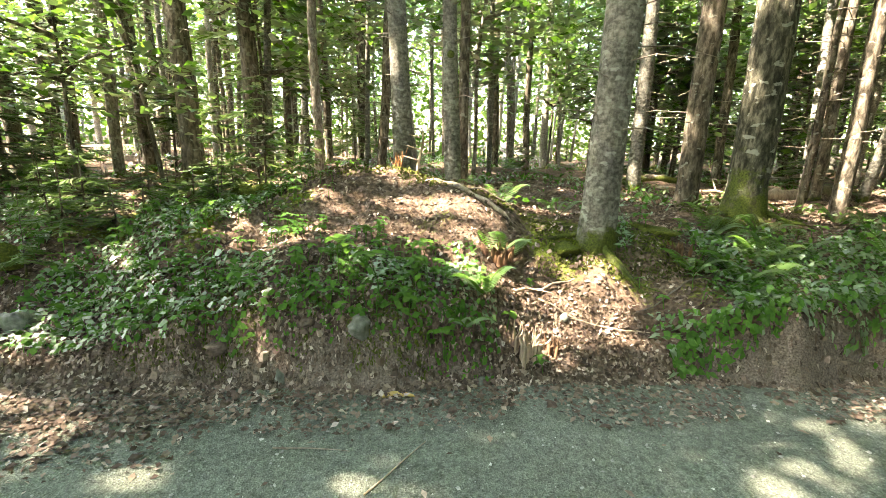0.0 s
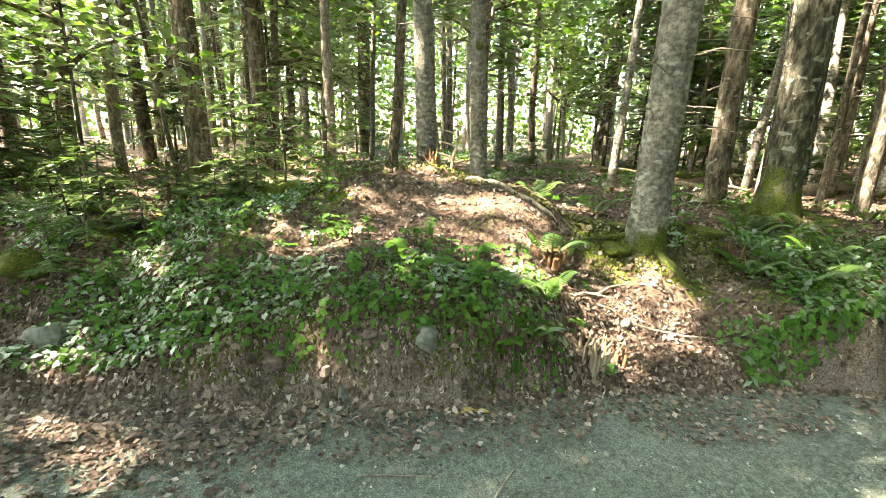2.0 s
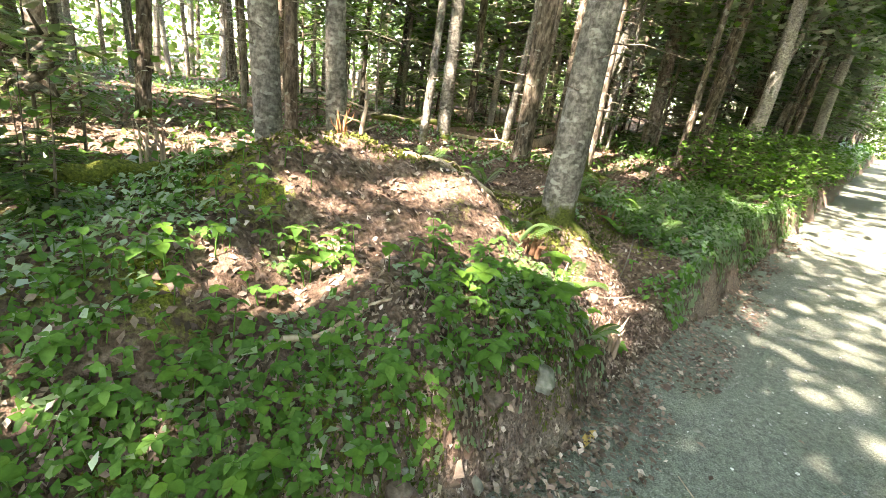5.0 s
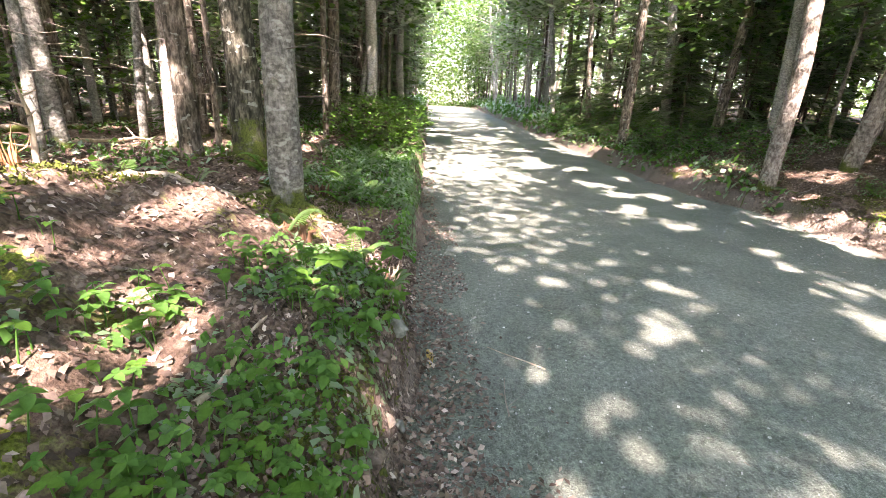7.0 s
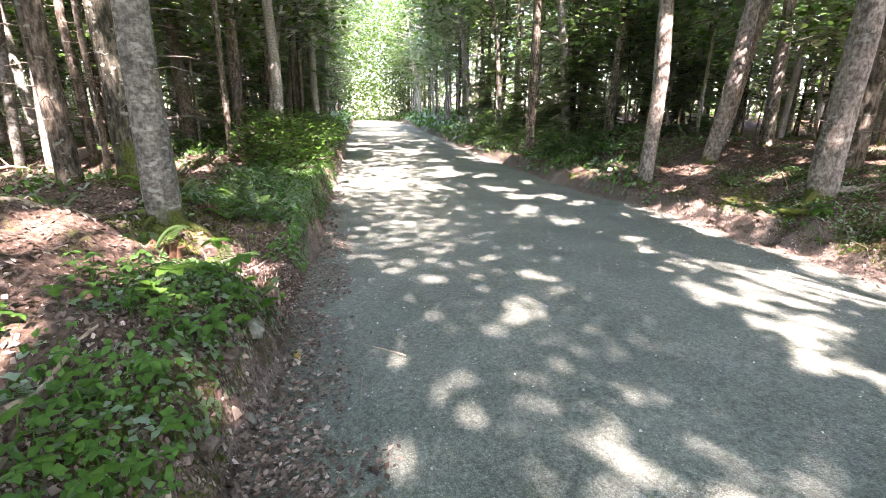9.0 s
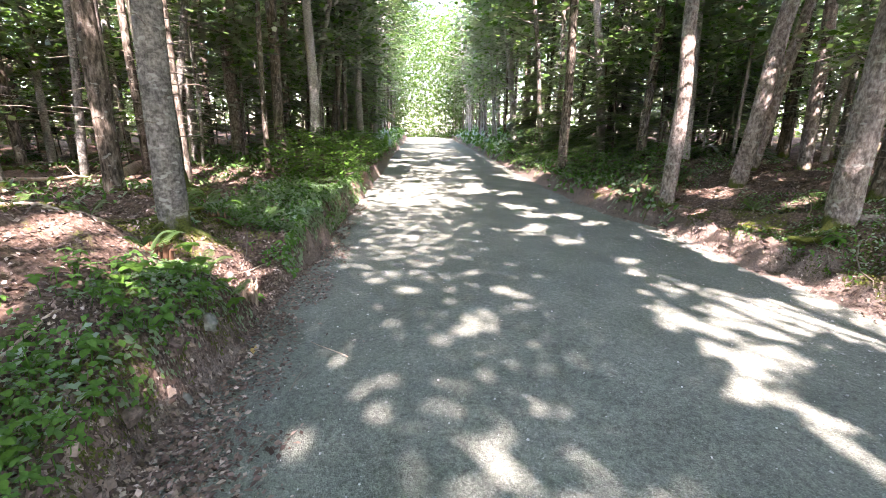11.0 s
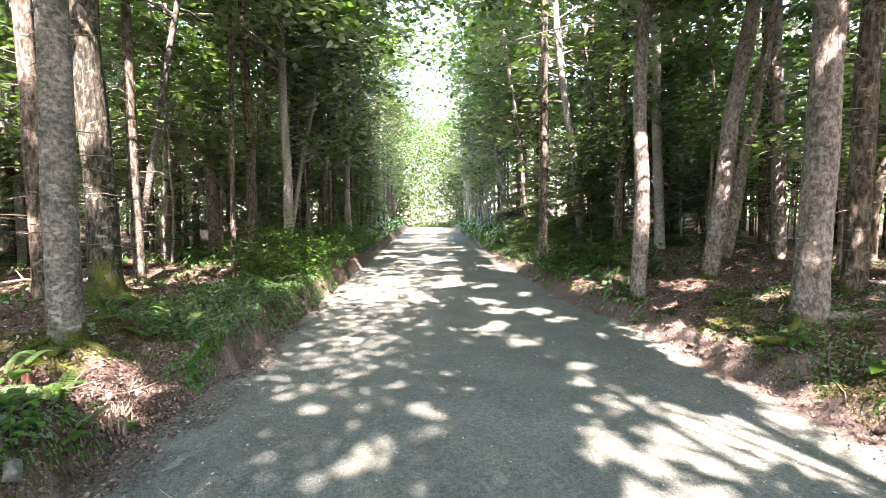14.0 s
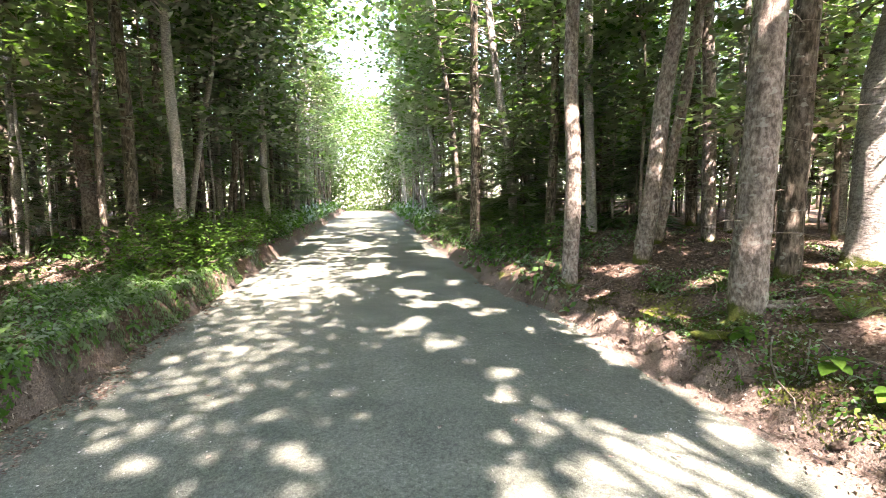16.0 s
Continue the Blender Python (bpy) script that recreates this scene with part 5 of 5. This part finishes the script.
stick("stick", (0.15, 1.72), (0.4, 2.05), 0.005, "thin dry twig on sunlit gravel", BARE, 0.004, 0, 1, 0)
stick("stick", (-0.3, 2.0), (0.05, 1.98), 0.005, "thin dark twig on the gravel", None, 0.008, 1, 2, 0)
stick("stick", (1.0, 3.15), (1.5, 3.45), 0.013, "bare grey branch leaning on the bank", BARE, 0.02, 2, 3, 0.03)
stick("stick", (1.2, 3.2), (1.9, 2.95), 0.008, "thin bare branch across the bank", BARE, 0.02, 2, 4, 0.02)
stick("stick", (-0.95, 3.2), (-0.5, 3.1), 0.014, "short weathered stick among green leaves", BARE, 0.015, 0, 5)
stick("stick", (2.2, -3.9), (1.4, -3.3), 0.011, "bare brown root branch sliding down the bank", TWIG, 0.03, 3, 6, 0.02)
stick("stick", (2.6, -3.65), (1.9, -3.35), 0.01, "thin exposed root on the cut bank", TWIG, 0.03, 2, 7, 0.01)
stick("stick", (-2.2, 2.35), (-1.7, 2.45), 0.009, "dry stick in the leaf litter", BARE, 0.02, 1, 8)
for k in range(56):
    left = r.random() < 0.65
    x = r.uniform(-3, 8)
    y = r.uniform(2.8, 7.5) if left else r.uniform(-6, -3.4)
    az, ln = r.uniform(0, 6.28), r.uniform(0.25, 1.0)
    stick("stick", (x, y), (x + ln * math.cos(az), max(y + ln * math.sin(az), 2.85) if left else min(y + ln * math.sin(az), -3.4)), r.uniform(0.004, 0.014), "fallen dead twig on the forest floor", TWIG if k % 3 else BARE, 0.03, k % 4, 30 + k)
for k in range(10):
    x, y = r.uniform(3, 12), r.uniform(6, 13)
    az, ln = r.uniform(-0.6, 0.6), r.uniform(1.5, 3)
    stick("fallen_branch", (x, y), (x + ln * math.cos(az), y + ln * math.sin(az)), r.uniform(0.02, 0.05), "weathered fallen branch under the firs", BARE, 0.04, 6, 90 + k, 0.05)


def splinter_stump(name, x, y, h, rad, material, label, seed, shards=16):
    """A broken stump of upright jagged shards."""
    q = np.random.default_rng(seed)
    e = thing(name, x, y, land_at(x, y), label, "stump")
    for k in range(shards):
        az, d = q.uniform(0, 6.28), rad * q.uniform(0.2, 1)
        hh = h * q.uniform(0.4, 1.0)
        c = np.array([d * math.cos(az), d * math.sin(az), 0])
        tip = c * 1.1 + np.array([q.normal(0, 0.03), q.normal(0, 0.03), hh])
        pts = np.stack([c - np.array([0, 0, 0.06]), c * 1.05 + np.array([0, 0, hh * 0.5]), c * 0.3 + tip * 0.7, tip])
        part("shard", tube(Geo(), pts, [rad * 0.16, rad * 0.13, rad * 0.08, 0.0015], 5, 0.4, seed + k), material, e)
    return e


splinter_stump("rotten_stump", 0.1, 4.62, 0.3, 0.045, ORANGE, "broken orange rotten stump on the mound", 1, 10)
splinter_stump("broken_stump", -0.92, 5.3, 0.36, 0.08, BARE, "pale broken stump with upright splinters", 2)
splinter_stump("broken_stump", -0.75, 5.15, 0.26, 0.06, BARE, "small grey broken stump with splinters", 3)
splinter_stump("splintered_root", 1.02, 2.78, 0.24, 0.09, BARE, "splintered brown root wood in the eroded bank", 4, 22)
splinter_stump("splintered_root", 1.2, 2.85, 0.12, 0.07, ROT, "short rotten wood shards in the bank", 5, 14)
splinter_stump("rotten_stump", 0.88, 3.5, 0.09, 0.15, ROT, "crumbling reddish rotten stump on the slope", 6, 26)
splinter_stump("rotten_stump", 2.45, 3.7, 0.13, 0.1, ROT, "mossy rotten stump beside the grey trunk", 7, 18)

knotted = next(o for o in scene.objects if o.get("label") == "straight grey fir with a dark branch knot")
bm = bmesh.new()
bmesh.ops.create_icosphere(bm, subdivisions=2, radius=0.045)
km = bpy.data.meshes.new("knot")
bm.to_mesh(km)
bm.free()
km.materials.append(BARK_MOSSY)
kn = part("knot", km, None, knotted, "dark round branch knot")
kn.location = (-0.09, -0.09, 1.62)

# bare white branches that stick up behind the rotten stump
e = thing("dead_branch", 0.27, 4.66, land_at(0.27, 4.66), "bare pale dead branch with side twigs standing on the mound", "branch")
part("stem", tube(Geo(), [(0, 0, -0.05), (0.02, 0, 0.15), (0.06, 0.02, 0.32), (0.05, 0.05, 0.5)], [0.02, 0.017, 0.013, 0.004], 6), BARE, e)
for k in range(7):
    z = 0.1 + 0.055 * k
    az = (0.3, 2.9, 0.1, 3.4, 0.5, 2.7, 0.2)[k]
    o = np.array([math.cos(az), math.sin(az) * 0.6, 0.25]) * (0.2 - 0.015 * k)
    part("twig", tube(Geo(), [(0.03, 0.01, z), np.array((0.03, 0.01, z)) + o * 0.6, np.array((0.03, 0.01, z)) + o], [0.008, 0.006, 0.002], 4), BARE, e)
plant = thing("snag", 0.25, 6.03, land_at(0.25, 6.03), "thin pale dead tree trunk without bark", "dead tree")
tg, line = trunk(7.5, 0.1, (-0.1, 0.0), 0.03, 3.0, 8, 12, 0.3)
part("trunk", tg, BARK_PALE, plant)
for k in range(14):
    z = 0.8 + 0.4 * k
    az = r.uniform(0, 6.28)
    q0 = np.array([np.interp(z, line[:, 2], line[:, 0]), np.interp(z, line[:, 2], line[:, 1]), z])
    part("twig", tube(Geo(), [q0, q0 + np.array([math.cos(az), math.sin(az), -0.1]) * 0.4], [0.01, 0.003], 4), TWIG, plant)

# mossy logs on the crest and under the firs
def log(x, y, length, rad, turn, label, material, seed):
    z = land_at(x, y)
    g = Geo()
    s = np.linspace(-0.5, 0.5, 12) * length
    ca, sa = math.cos(radians(turn)), math.sin(radians(turn))
    zz = land(x + s * ca, y + s * sa) + rad * 0.5
    tube(g, np.column_stack([s * ca, s * sa, zz - z]), rad * (1 - 0.25 * np.linspace(0, 1, 12) ** 2) * np.array([0.4] + [1] * 10 + [0.4]), 10, 0.25, seed)
    return single("log", g, material, x, y, z, label, "log", "fallen logs")


log(-1.25, 4.75, 0.6, 0.08, 12, "short log thick with yellow-green moss", MOSS, 1)
log(0.75, 4.12, 0.8, 0.022, -30, "pale barkless pole on the mound crest", BARE, 3)
log(6.9, 7.4, 2.2, 0.11, 10, "pale sunlit fallen log under the firs", BARE, 4)
log(9.4, 7.4, 1.8, 0.12, 30, "weathered fallen log in the woods", BARE, 5)
log(5.2, 9.5, 2.6, 0.1, -20, "old fallen log in the woods", BARK_SPRUCE, 6)

# yellow leaf at the road edge
leaf = thing("fallen_leaf", 0.25, 2.43, float(road_top(np.array(0.25), np.array(2.43))) + 0.004, "long curled yellow-brown fallen leaf on gravel", "leaf", turn=8)
part("blade", blade(Geo(), (-0.11, 0, 0.012), (0.22, 0, 0.0), (0, 0.022, 0), 6, 0.05), YELLOW, leaf)

# exposed roots at the trunks on the bank
for bx, by, n, rad, reach in [(1.8, 3.81, 6, 0.035, 0.6), (2.8, -4.14, 6, 0.045, 0.7), (3.9, 5.02, 6, 0.05, 0.7), (5.86, -3.46, 5, 0.035, 0.6)]:
    for k in range(n):
        az = 6.28 * k / n + r.normal(0, 0.2)
        t = np.linspace(0.1, 1, 8)
        px, py = bx + reach * t * np.cos(az + 0.4 * t), by + reach * t * np.sin(az + 0.4 * t)
        pz = land(px, py) + rad * (0.9 - 1.1 * t)
        pz[0] += 0.1
        g = tube(Geo(), np.column_stack([px - bx, py - by, pz - land_at(bx, by)]), rad * (1.15 - t), 6, 0.2, k)
        single("root", g, BARK_MOSSY if by > 0 else BARK_BROWN, bx, by, land_at(bx, by), "mossy surface root at the foot of a trunk" if by > 0 else "brown surface root on the cut bank", "root", "surface roots")
